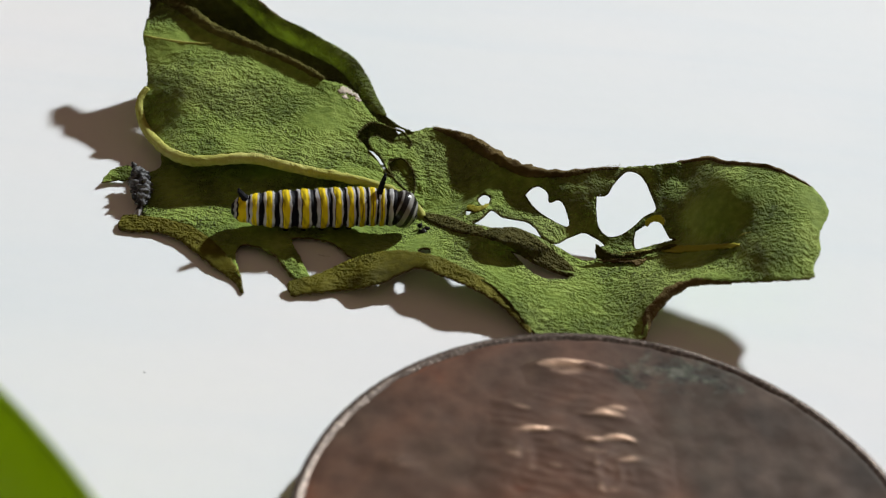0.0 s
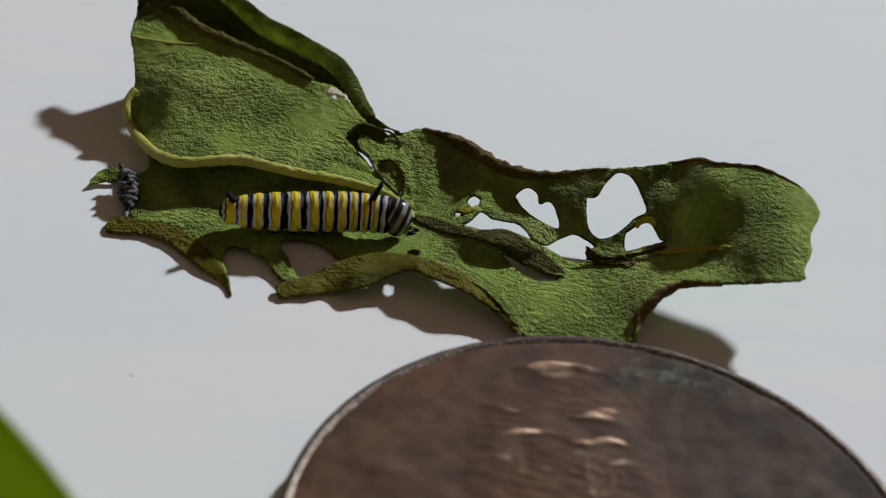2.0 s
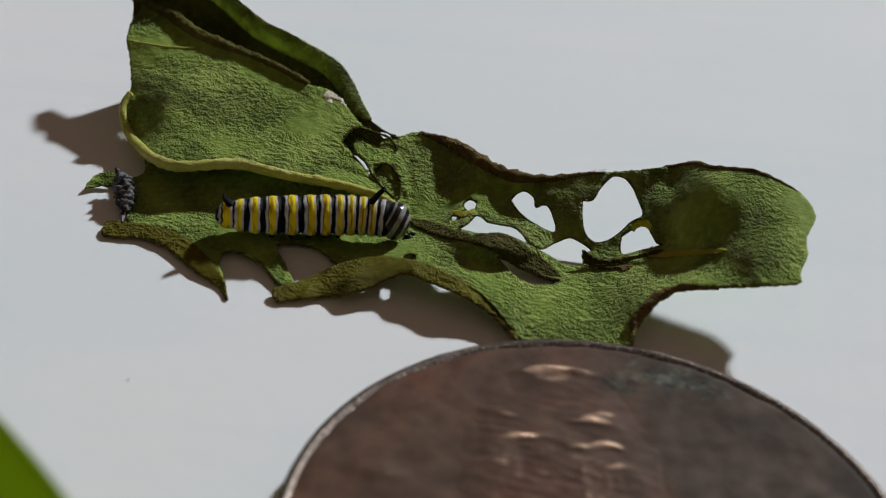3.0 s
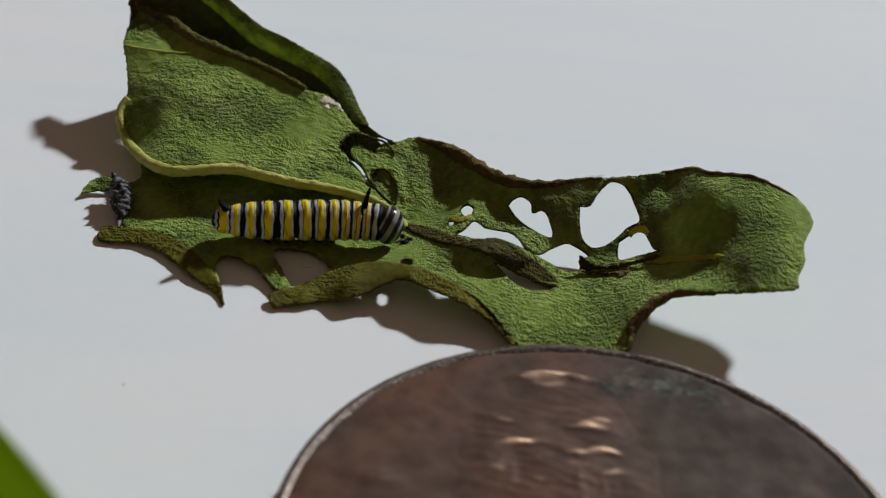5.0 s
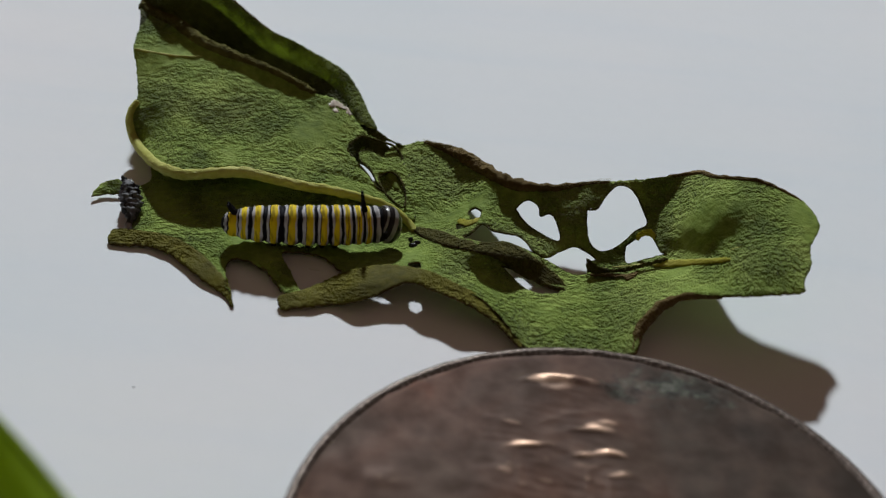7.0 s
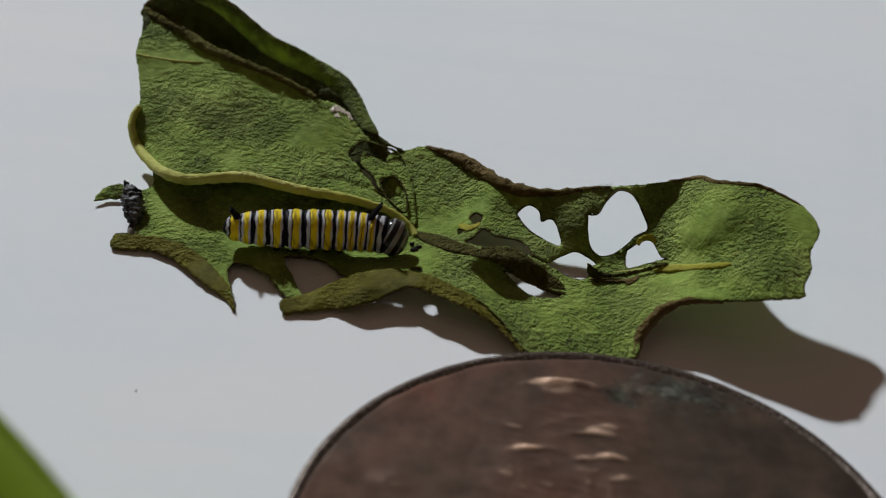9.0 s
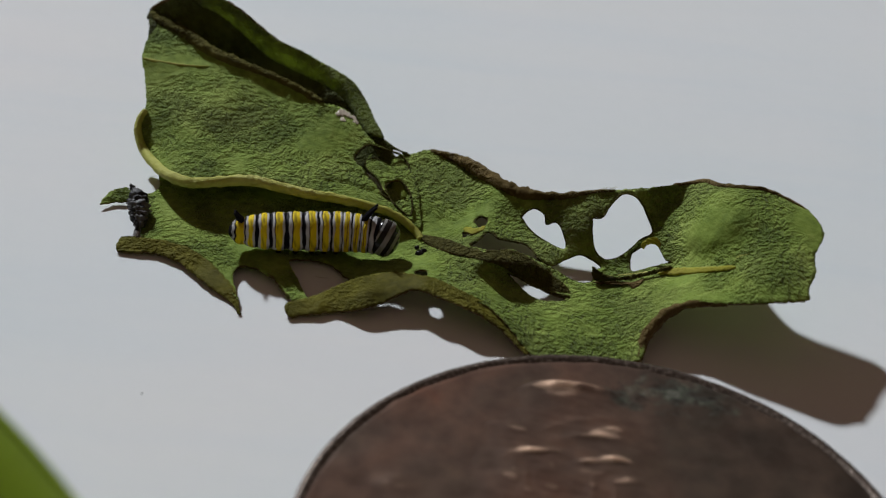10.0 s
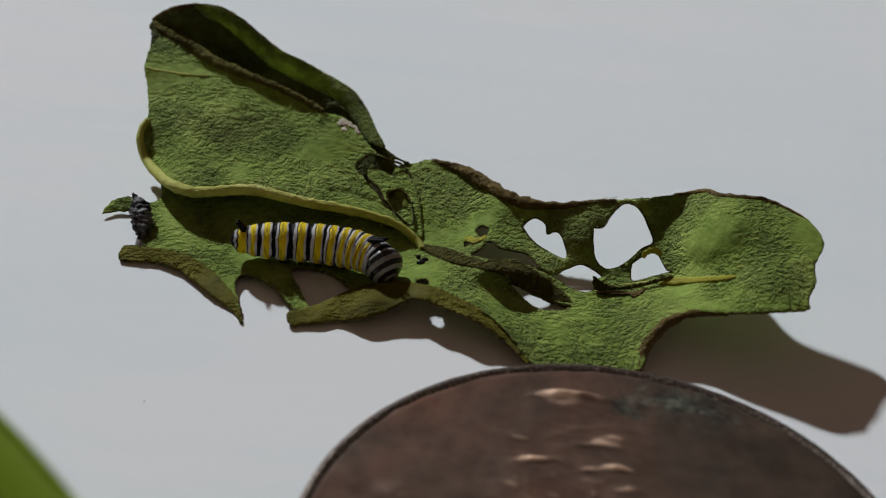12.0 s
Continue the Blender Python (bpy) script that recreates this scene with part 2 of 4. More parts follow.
def lifted(u, v, w):
    """From the leaf's own slanted plane, in millimetres, to the world, with the arch of its lower side."""
    rise = arch(u, v) / math.sin(TILT)
    k = (EYE_W - w - rise) / (EYE_W - w)
    return (RIGHT * u * k + UPWARD * (EYE_V + (v - EYE_V) * k) + OUTWARD * (w + rise)) * MM


def part(name, mesh, mats, parent, label=""):
    if isinstance(mesh, bmesh.types.BMesh):
        bm, mesh = mesh, bpy.data.meshes.new(name)
        bm.to_mesh(mesh)
        bm.free()
    for m in mats if isinstance(mats, (list, tuple)) else [mats]:
        mesh.materials.append(m)
    mesh.polygons.foreach_set("use_smooth", [True] * len(mesh.polygons))
    ob = new(name, mesh)
    ob.parent = parent
    if label:
        ob["label"] = label
    return ob


def spline(points, step, closed=False):
    """Points about every step along a smooth curve through the given ones."""
    p = [np.array(q, float) for q in points]
    n = len(p)
    out = []
    for i in range(n if closed else n - 1):
        a, b, c, d = ((p[(i + k) % n] for k in (-1, 0, 1, 2)) if closed
                      else (p[max(0, min(n - 1, i + k))] for k in (-1, 0, 1, 2)))
        m = max(1, int(np.linalg.norm(c - b) / step))
        for k in range(m):
            t = k / m
            out.append(0.5 * (2 * b + (c - a) * t + (2 * a - 5 * b + 4 * c - d) * t * t + (3 * b - a - 3 * c + d) * t ** 3))
    if not closed:
        out.append(p[-1])
    return np.array(out)


class Form:
    """A smooth height over a plane through given (u, v, w)."""

    def __init__(self, points):
        c = np.array(points, float)
        self.c, n = c[:, :2], len(c)
        a = np.zeros((n + 3, n + 3))
        a[:n, :n] = self.kernel(self.c) + np.eye(n) * 0.02
        a[:n, n], a[:n, n + 1:] = 1, self.c
        a[n:, :n] = a[:n, n:].T
        self.s = np.linalg.solve(a, np.r_[c[:, 2], 0, 0, 0])

    def kernel(self, p):
        d = np.linalg.norm(p[:, None] - self.c[None], axis=2)
        return d * d * np.log(d + 1e-9)

    def __call__(self, p):
        p, n = np.asarray(p, float), len(self.c)
        return self.kernel(p) @ self.s[:n] + self.s[n] + p @ self.s[n + 1:]


def inside(p, loop):
    a, b = loop, np.roll(loop, -1, 0)
    x, y = p[:, 0][:, None], p[:, 1][:, None]
    cross = ((a[:, 1] > y) != (b[:, 1] > y)) & (x < (b[:, 0] - a[:, 0]) * (y - a[:, 1]) / (b[:, 1] - a[:, 1] + 1e-12) + a[:, 0])
    return cross.sum(1) % 2 == 1


def blade(name, edge, holes, form, mats, parent, label="", step=0.14, ragged=0.03, crinkle=0.03, thick=0.10, bow=None):
    """A thin curved sheet with a ragged outline and holes, over the leaf's slanted plane."""
    from mathutils.geometry import delaunay_2d_cdt
    rng = np.random.default_rng(len(name) * 7 + len(edge))
    loops = []
    for k, l in enumerate([edge] + list(holes)):
        q = spline(l, step * 0.8, True)
        loops.append(q + rng.normal(0, ragged, q.shape) * 0.6)
    allp = np.concatenate(loops)
    lo, hi = loops[0].min(0), loops[0].max(0)
    g = []
    for j, y in enumerate(np.arange(lo[1], hi[1], step * 0.87)):
        x = np.arange(lo[0] + (j % 2) * step / 2, hi[0], step)
        g.append(np.c_[x, np.full_like(x, y)])
    g = np.concatenate(g)
    g += rng.uniform(-0.18, 0.18, g.shape) * step
    keep = inside(g, loops[0])
    for l in loops[1:]:
        keep &= ~inside(g, l)
    g = g[keep]
    near = np.array([np.min((allp[:, 0] - q[0]) ** 2 + (allp[:, 1] - q[1]) ** 2) for q in g])
    g = g[near > (0.55 * step) ** 2]
    edges, at = [], 0
    for l in loops:
        edges += [(at + i, at + (i + 1) % len(l)) for i in range(len(l))]
        at += len(l)
    verts = [Vector((float(a), float(b))) for a, b in np.concatenate([allp, g])]
    vs, _, fs, _, _, _ = delaunay_2d_cdt(verts, edges, [], 0, 1e-6)
    p = np.array([(v.x, v.y) for v in vs])
    tri = np.array([f for f in fs if len(f) == 3])
    mid = p[tri].mean(1)
    keep = inside(mid, loops[0])
    for l in loops[1:]:
        keep &= ~inside(mid, l)
    tri = tri[keep]
    w = Form(form)(p)
    if bow:
        w = w + bow(p)
    used = np.unique(tri)
    index = {int(o): i for i, o in enumerate(used)}
    pts = []
    for o in used:
        u, v = p[o]
        c = Vector((u * 1.3, v * 1.9, 3.1))
        d = noise.noise(c * 0.4) * 2.6 + noise.noise(c * 1.1) * 1.6 + noise.noise(c * 2.7) * 0.9
        q = lifted(u, v, w[o] + crinkle * d)
        q.z = max(q.z, 0.07 * MM)
        pts.append(q)
    mesh = bpy.data.meshes.new(name)
    mesh.from_pydata(pts, [], [tuple(index[int(i)] for i in t) for t in tri])
    ob = part(name, mesh, mats, parent, label)
    s = ob.modifiers.new("thickness", "SOLIDIFY")
    s.thickness, s.offset = thick * MM, 0
    if isinstance(mats, (list, tuple)) and len(mats) > 1:
        s.material_offset_rim = 1
    return ob


def crease(line, depth, width):
    """A furrow (depth under 0) or ridge along a line on a sheet."""
    q = spline(line, 0.1)

    def lift(p):
        d2 = np.array([np.min((q[:, 0] - a) ** 2 + (q[:, 1] - b) ** 2) for a, b in p])
        return depth * np.exp(-d2 / width ** 2)
    return lift


def tube(points, radius, sides=10, flat=1.0, lumpy=0.0, seed=0):
    """A bmesh of a rope along points in metres; radius: a number or one for each point."""
    bm = bmesh.new()
    n = len(points)
    pts = [Vector(q) for q in points]
    rings = []
    for i, q in enumerate(pts):
        tan = (pts[min(i + 1, n - 1)] - pts[max(i - 1, 0)]).normalized()
        a = tan.cross(Vector((0, 0.3, 1))).normalized()
        b = a.cross(tan)
        r = radius[i] if hasattr(radius, "__len__") else radius
        ring = []
        for k in range(sides):
            f = 2 * math.pi * k / sides
            j = 1 + lumpy * (noise.noise(Vector((i * 0.22, k * 0.7, seed))) + 0.6 * noise.noise(Vector((i * 0.7, k * 1.9, seed + 5))))
            ring.append(bm.verts.new(q + (a * math.cos(f) + b * math.sin(f) * flat) * r * j))
        rings.append(ring)
    for r0, r1 in zip(rings, rings[1:]):
        for k in range(sides):
            bm.faces.new((r0[k], r0[(k + 1) % sides], r1[(k + 1) % sides], r1[k]))
    bm.faces.new(rings[0][::-1])
    bm.faces.new(rings[-1])
    return bm


def cord(name, line, form, mats, parent, label="", radius=0.15, taper=(0.6, 0.3), lift=0.0, lumpy=0.25, sides=9):
    """A rope-like rib or rolled margin lying on a sheet's form."""
    p = spline(line, 0.10)
    w = Form(form)(p)
    n = len(p)
    r = [radius * MM * (taper[0] + (1 - taper[0]) * min(1, i / (0.2 * n)) if i < 0.2 * n else
                        taper[1] + (1 - taper[1]) * min(1, (n - 1 - i) / (0.5 * n))) for i in range(n)]
    pts = [lifted(u, v, k + lift) for (u, v), k in zip(p, w)]
    for q in pts:
        q.z = max(q.z, 0.02 * MM + radius * MM)
    return part(name, tube(pts, r, sides, 1.0, lumpy, len(name)), mats, parent, label)


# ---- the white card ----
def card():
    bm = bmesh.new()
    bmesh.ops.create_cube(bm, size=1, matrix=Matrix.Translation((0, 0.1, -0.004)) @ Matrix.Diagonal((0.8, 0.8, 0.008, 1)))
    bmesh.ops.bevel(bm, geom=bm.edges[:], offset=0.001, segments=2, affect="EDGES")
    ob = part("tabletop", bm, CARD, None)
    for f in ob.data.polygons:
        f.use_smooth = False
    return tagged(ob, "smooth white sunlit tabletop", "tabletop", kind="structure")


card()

# ---- the chewed leaf ----
BACK_FORM = [(-17.38, 11.02, -7.55), (-15.86, 11.79, -6.80), (-14.48, 12.06, -7.20), (-12.32, 11.41, -7.20), (-9.94, 9.93, -6.96), (-6.63, 8.59, -6.54), (-4.67, 6.79, -5.27), (-3.61, 5.05, -3.78), (-1.91, 4.18, -3.54), (-1.59, 3.18, -3.40), (-2.81, 2.75, -3.21), (-5.99, 3.68, -4.40), (-9.30, 4.81, -5.87), (-12.82, 6.32, -7.88), (-15.23, 7.98, -7.97), (-17.10, 9.50, -6.40), (-17.04, 8.24, -6.23), (-16.58, 6.82, -5.49), (-14.82, 6.31, -6.43), (-13.33, 9.29, -8.70), (-10.52, 8.18, -8.25), (-15.36, 10.65, -7.40), (-7.76, 7.08, -6.96)]
RIM_INSET = [(-14.50, 11.50), (-13.70, 11.25), (-12.70, 10.70), (-11.60, 9.85), (-10.50, 9.10), (-9.20, 8.55), (-7.50, 7.90), (-6.60, 7.45), (-5.95, 6.95), (-5.30, 6.20), (-4.55, 5.30)]
BACK_EDGE = [(-17.35, 11.00), (-16.90, 11.37), (-15.86, 11.79), (-14.80, 12.02)] + [(u + 0.08, v + 0.14) for u, v in RIM_INSET] + [(-3.61, 5.05), (-2.86, 4.57), (-1.91, 4.18), (-1.59, 3.18), (-2.81, 2.75), (-5.99, 3.68), (-9.30, 4.81), (-12.82, 6.32), (-14.82, 6.31), (-16.58, 6.82), (-17.04, 8.24), (-17.10, 9.50)]
LIP_EDGE = [(-15.00, 11.96), (-14.48, 12.06), (-13.50, 11.96), (-12.36, 11.45), (-10.97, 10.55), (-9.94, 9.93), (-8.62, 9.49), (-6.63, 8.59), (-5.89, 8.20), (-5.25, 7.61), (-4.67, 6.79), (-4.14, 5.86), (-3.61, 5.05)] + RIM_INSET[::-1]
BACK_CHINK = [(-3.1, 4.45), (-2.68, 4.42), (-2.16, 3.91), (-2.21, 3.65), (-2.63, 3.95)]
FLAP_FORM = [(-17.26, 10.69, -7.65), (-13.76, 8.94, -5.87), (-11.11, 8.06, -5.18), (-8.22, 7.16, -4.87), (-6.29, 6.53, -4.54), (-4.10, 4.73, -3.32), (-2.26, 3.82, -3.03), (-1.29, 1.66, -1.08), (-1.10, 0.50, -0.07), (-2.58, 1.28, -0.15), (-5.54, 1.76, 0.15), (-8.49, 2.07, 0.20), (-11.38, 2.06, 0.35), (-13.95, 1.93, 0.05), (-15.97, 3.12, -2.70), (-16.36, 4.05, -2.90), (-16.64, 6.86, -4.46), (-17.05, 8.14, -5.20), (-14.13, 5.16, -2.77), (-11.19, 3.92, -1.88), (-9.00, 4.79, -2.78), (-6.66, 5.06, -3.16), (-12.18, 6.00, -3.22), (-5.21, 3.35, -1.92)]
FLAP_EDGE = [(-17.22, 10.67), (-16.32, 10.21), (-14.88, 9.64), (-13.76, 8.94), (-12.40, 8.44), (-11.11, 8.06), (-9.51, 7.59), (-8.22, 7.16), (-7.06, 6.60), (-6.29, 6.53), (-5.47, 6.11), (-4.76, 5.38), (-4.10, 4.73), (-3.28, 4.39), (-2.26, 3.82), (-2.03, 3.47), (-1.60, 2.84), (-1.29, 1.66), (-1.10, 0.50), (-1.47, 0.52), (-2.56, 1.13), (-4.05, 1.45), (-5.51, 1.58), (-6.97, 1.69), (-8.49, 2.07), (-9.96, 2.21), (-11.38, 2.06), (-12.75, 1.76), (-13.95, 1.93), (-15.05, 2.43), (-15.97, 3.12), (-16.36, 4.05), (-16.50, 4.85), (-16.32, 5.45), (-16.64, 6.86), (-17.09, 8.16), (-17.08, 9.50)]
FLAP_GAPS = [
    [(-4.99, 3.72), (-4.76, 4.22), (-4.28, 4.57), (-3.42, 4.43), (-2.64, 4.23), (-2.13, 3.72), (-2.21, 3.34), (-2.81, 3.43), (-3.43, 3.67), (-3.96, 3.89), (-4.36, 3.61), (-4.14, 3.18), (-3.59, 2.73), (-3.2, 2.17), (-2.82, 1.82), (-3.26, 2.0), (-3.83, 2.62), (-4.39, 3.15)],
    [(-3.22, 2.42), (-2.79, 2.78), (-2.37, 2.74), (-1.9, 2.26), (-1.69, 1.61), (-1.73, 1.04), (-2.22, 1.28), (-2.76, 1.72)],
]
BLADE_FORM = [(-1.93, 4.37, -3.62), (0.33, 4.37, -3.28), (1.55, 3.85, -2.15), (2.50, 3.35, -1.10), (4.52, 2.72, 0.30), (6.24, 2.87, 0.26), (8.21, 3.33, 0.30), (10.10, 3.64, 0.45), (11.47, 3.98, -0.05), (13.15, 4.31, 0.25), (15.50, 4.07, 2.56), (17.64, 3.21, 3.44), (18.27, 2.02, 4.61), (17.69, 0.24, 6.28), (17.19, -1.08, 7.47), (15.83, -1.34, 7.76), (14.60, -1.54, 7.42), (12.12, -1.75, 6.51), (10.35, -2.91, 6.60), (9.70, -4.65, 7.51), (7.54, -4.95, 7.51), (5.17, -5.14, 7.60), (3.64, -3.88, 6.42), (1.55, -2.90, 5.45), (0.17, -2.67, 5.30), (-1.53, -2.18, 4.60), (-3.41, -2.51, 4.64), (-4.70, -3.04, 5.04), (-6.27, -3.46, 5.38), (-8.17, -2.46, 4.30), (-9.29, -3.84, 5.92), (-10.90, -2.42, 4.08), (-12.22, -1.73, 3.10), (-13.41, -1.52, 2.80), (-14.74, -1.43, 2.48), (-15.24, 0.50, -0.28), (-14.77, 1.46, -1.38), (-11.02, 1.87, -2.15), (-6.57, 0.52, -0.30), (-3.57, -0.05, 0.51), (-1.11, -0.09, 0.56), (1.05, -0.15, 0.82), (3.31, 0.08, 1.10), (6.23, -1.03, 1.91), (9.03, -0.74, 1.93), (11.69, -0.45, 2.91), (13.35, 0.30, 4.28), (14.54, 1.25, 4.75), (15.58, 1.91, 4.69), (16.52, 0.92, 5.92), (15.14, -0.02, 6.56), (7.43, 1.94, 0.89), (11.20, 1.70, 1.15), (11.80, 3.10, 0.15), (12.30, 3.70, 0.05), (-4.00, -1.90, 2.75), (-2.60, -1.60, 2.50), (-5.60, -1.90, 3.00), (13.00, 2.60, 2.90), (13.50, 3.50, 2.60), (12.70, 1.30, 3.40), (1.35, 2.90, -1.80), (1.55, 1.60, -0.45), (2.40, 2.60, -0.35), (3.19, 1.51, 0.46), (1.92, 1.15, 0.80), (-0.30, 1.76, -1.12), (6.09, 0.94, 1.10), (8.98, 0.38, 1.37), (6.20, -3.14, 5.19), (2.86, -1.64, 2.86), (8.89, -3.12, 5.50), (-5.04, -1.33, 2.43)]
BLADE_EDGE = [(-2.94, 3.95), (-1.93, 4.37), (-1.05, 4.65), (0.33, 4.37), (1.55, 3.85), (3.21, 2.94), (4.52, 2.72), (5.95, 2.84), (8.21, 3.33), (10.10, 3.65), (11.47, 3.98), (12.69, 4.24), (13.15, 4.31), (13.76, 4.08), (15.50, 4.07), (16.84, 3.63), (17.64, 3.21), (18.12, 2.64), (18.27, 2.02), (17.97, 1.44), (17.69, 0.90), (17.69, 0.24), (17.28, -0.58), (17.18, -1.08), (15.84, -1.32), (13.85, -1.62), (12.12, -1.75), (11.14, -2.21), (10.35, -2.92), (9.93, -3.61), (9.70, -4.65), (7.54, -4.95), (5.17, -5.14), (4.35, -4.62), (3.64, -3.88), (2.71, -3.11), (1.58, -2.67), (0.40, -2.24), (-0.87, -1.99), (-2.11, -2.03), (-3.45, -2.31), (-4.27, -2.39), (-5.38, -1.78), (-7.07, -1.70), (-7.25, -1.99), (-6.13, -3.45), (-6.78, -3.59), (-7.44, -3.05), (-8.17, -2.46), (-8.99, -2.28), (-9.55, -2.28), (-9.82, -2.63), (-9.65, -3.14), (-9.29, -3.84), (-10.00, -3.18), (-10.90, -2.42), (-12.22, -1.73), (-13.41, -1.52), (-14.74, -1.43), (-14.94, -0.65), (-15.07, 0.37), (-15.31, 0.73), (-14.98, 0.89), (-14.75, 1.21), (-14.92, 1.91), (-13.95, 2.81), (-11.10, 2.17), (-6.84, 1.85), (-3.80, 1.41)]
BITE_SMALL = [(1.66, 1.27), (1.93, 1.38), (2.23, 1.21), (2.15, 0.85), (1.91, 0.66), (1.76, 0.78), (1.54, 1.02)]
BITE_TINY = [(0.99, 0.33), (1.16, 0.49), (1.38, 0.45), (1.29, 0.25), (1.06, 0.19)]
BITE_HEART = [(3.88, 1.52), (4.13, 1.87), (4.57, 2.06), (5.05, 1.76), (5.18, 1.31), (5.59, 1.47), (5.92, 1.21), (6.25, 0.39), (6.10, 0.11), (5.28, 0.40), (4.44, 0.89)]
BITE_LARGE = [(7.44, 1.86), (7.94, 1.96), (8.25, 2.49), (8.72, 3.11), (9.15, 3.27), (9.70, 3.03), (10.15, 2.35), (10.52, 1.45), (9.97, 1.03), (9.39, 0.40), (8.78, -0.06), (8.17, -0.16), (7.68, 0.25), (7.47, 1.08)]
BITE_LOW = [(9.51, 0.27), (9.90, 0.59), (10.51, 0.94), (10.85, 0.75), (11.20, 0.11), (11.46, 0.05), (10.38, -0.37), (9.57, -0.63), (9.45, -0.19)]
BITE_LONG = [(1.39, -0.17), (1.87, 0.19), (2.29, 0.61), (2.89, 0.33), (3.47, 0.27), (4.22, 0.18), (4.70, -0.20), (4.95, -0.51), (5.59, -0.73), (6.19, -0.39), (6.91, -0.06), (7.49, -0.20), (8.07, -0.59), (7.71, -0.79), (7.63, -1.30), (7.07, -1.44), (6.51, -1.30), (5.80, -0.96), (5.07, -0.64), (4.20, -0.34), (3.47, -0.18), (2.92, -0.41), (2.06, -0.27)]
BITE_SLIT = [(3.40, -1.31), (4.12, -1.51), (5.11, -1.90), (6.23, -2.14), (6.56, -2.16), (6.17, -2.38), (5.11, -2.46), (4.42, -2.21), (3.76, -1.68)]
BITE_UNDER = [(-7.13, -1.80), (-6.40, -1.80), (-5.20, -2.12), (-4.00, -2.58), (-4.77, -2.75), (-5.70, -3.28), (-6.22, -3.07)]
BITE_NOTCH = [(-1.15, -1.74), (-0.92, -1.60), (-0.58, -1.60), (-0.48, -1.78), (-0.75, -1.92), (-1.05, -1.90)]
CURL_FORM = [(-1.14, 0.14, 0.46), (1.05, -0.21, 1.12), (3.46, -0.16, 1.61), (5.12, -0.86, 2.20), (6.55, -1.94, 3.28), (4.69, -1.78, 3.01), (2.81, -0.87, 2.06), (0.52, -0.66, 1.65)]
CURL_EDGE = [(-1.13, 0.09), (0.17, 0.05), (1.34, -0.26), (2.48, -0.31), (3.46, -0.18), (4.32, -0.41), (5.20, -0.93), (6.07, -1.50), (6.56, -1.97), (6.34, -2.24), (5.34, -2.04), (4.20, -1.64), (3.18, -1.05), (2.18, -0.82), (0.52, -0.60), (-0.51, -0.37)]
STRIPA_FORM = [(-15.81, -2.07, 3.17), (-15.57, -1.43, 2.57), (-13.42, -1.46, 2.82), (-11.08, -2.22, 3.90), (-9.44, -3.51, 5.58), (-9.02, -4.43, 6.50), (-10.63, -3.45, 5.28), (-11.77, -2.83, 4.42), (-12.76, -2.34, 3.72), (-13.81, -2.11, 3.37), (-14.92, -2.17, 3.36), (-13.30, -1.84, 3.29), (-11.07, -2.75, 4.56), (-14.46, -1.74, 3.07), (-9.63, -3.98, 5.83)]
STRIPA_EDGE = [(-15.81, -2.07), (-15.80, -1.62), (-15.57, -1.43), (-14.56, -1.41), (-13.42, -1.46), (-12.22, -1.70), (-11.08, -2.22), (-10.05, -2.92), (-9.44, -3.51), (-9.14, -4.14), (-9.02, -4.43), (-9.22, -4.40), (-9.63, -3.98), (-10.63, -3.45), (-11.77, -2.83), (-12.76, -2.34), (-13.81, -2.11), (-14.92, -2.17), (-15.43, -2.20)]
STRIPB_FORM = [(-7.01, -3.97, 6.18), (-5.75, -3.28, 5.25), (-4.26, -2.44, 4.41), (-3.20, -2.09, 4.22), (-2.13, -1.82, 4.01), (-0.33, -1.88, 3.98), (2.08, -2.70, 4.96), (4.54, -4.82, 7.42), (2.41, -3.50, 5.81), (0.18, -2.78, 5.14), (-0.94, -2.52, 4.91), (-2.48, -3.29, 5.54), (-4.82, -3.97, 5.88), (-6.73, -4.36, 6.43), (-3.32, -2.97, 5.55), (-5.40, -3.65, 5.89), (-0.42, -2.26, 4.78), (1.53, -2.75, 5.27)]
STRIPB_EDGE = [(-7.01, -3.97), (-6.98, -3.73), (-5.75, -3.28), (-4.26, -2.44), (-3.21, -2.06), (-2.13, -1.82), (-1.30, -1.82), (-0.33, -1.88), (0.66, -2.16), (2.08, -2.70), (3.08, -3.31), (3.92, -4.02), (4.54, -4.82), (4.31, -4.82), (3.39, -4.07), (2.41, -3.50), (1.29, -3.08), (0.18, -2.78), (-0.94, -2.52), (-1.85, -2.88), (-2.48, -3.29), (-3.50, -3.67), (-4.82, -3.97), (-6.12, -4.19), (-6.73, -4.36)]
LOBE_FORM = [(-8.62, -2.37, 4.25), (-7.57, -2.40, 4.30), (-6.45, -3.22, 5.17), (-6.04, -3.49, 5.44), (-6.79, -3.62, 5.45), (-7.80, -2.75, 4.37)]
LOBE_EDGE = [(-8.62, -2.37), (-8.20, -2.25), (-7.57, -2.40), (-6.95, -2.74), (-6.45, -3.22), (-6.04, -3.49), (-6.79, -3.62), (-7.27, -3.31), (-7.80, -2.75), (-8.33, -2.53)]
SCRAP_FORM = [(-17.41, 0.03, 0.40), (-17.01, 0.78, -0.24), (-16.22, 1.01, -0.40), (-15.97, 0.48, -0.16), (-16.93, 0.17, 0.11)]
SCRAP_EDGE = [(-17.41, 0.03), (-17.26, 0.43), (-17.01, 0.78), (-16.58, 0.94), (-16.22, 1.01), (-16.03, 0.77), (-15.90, 0.43), (-16.33, 0.26), (-16.93, 0.17)]


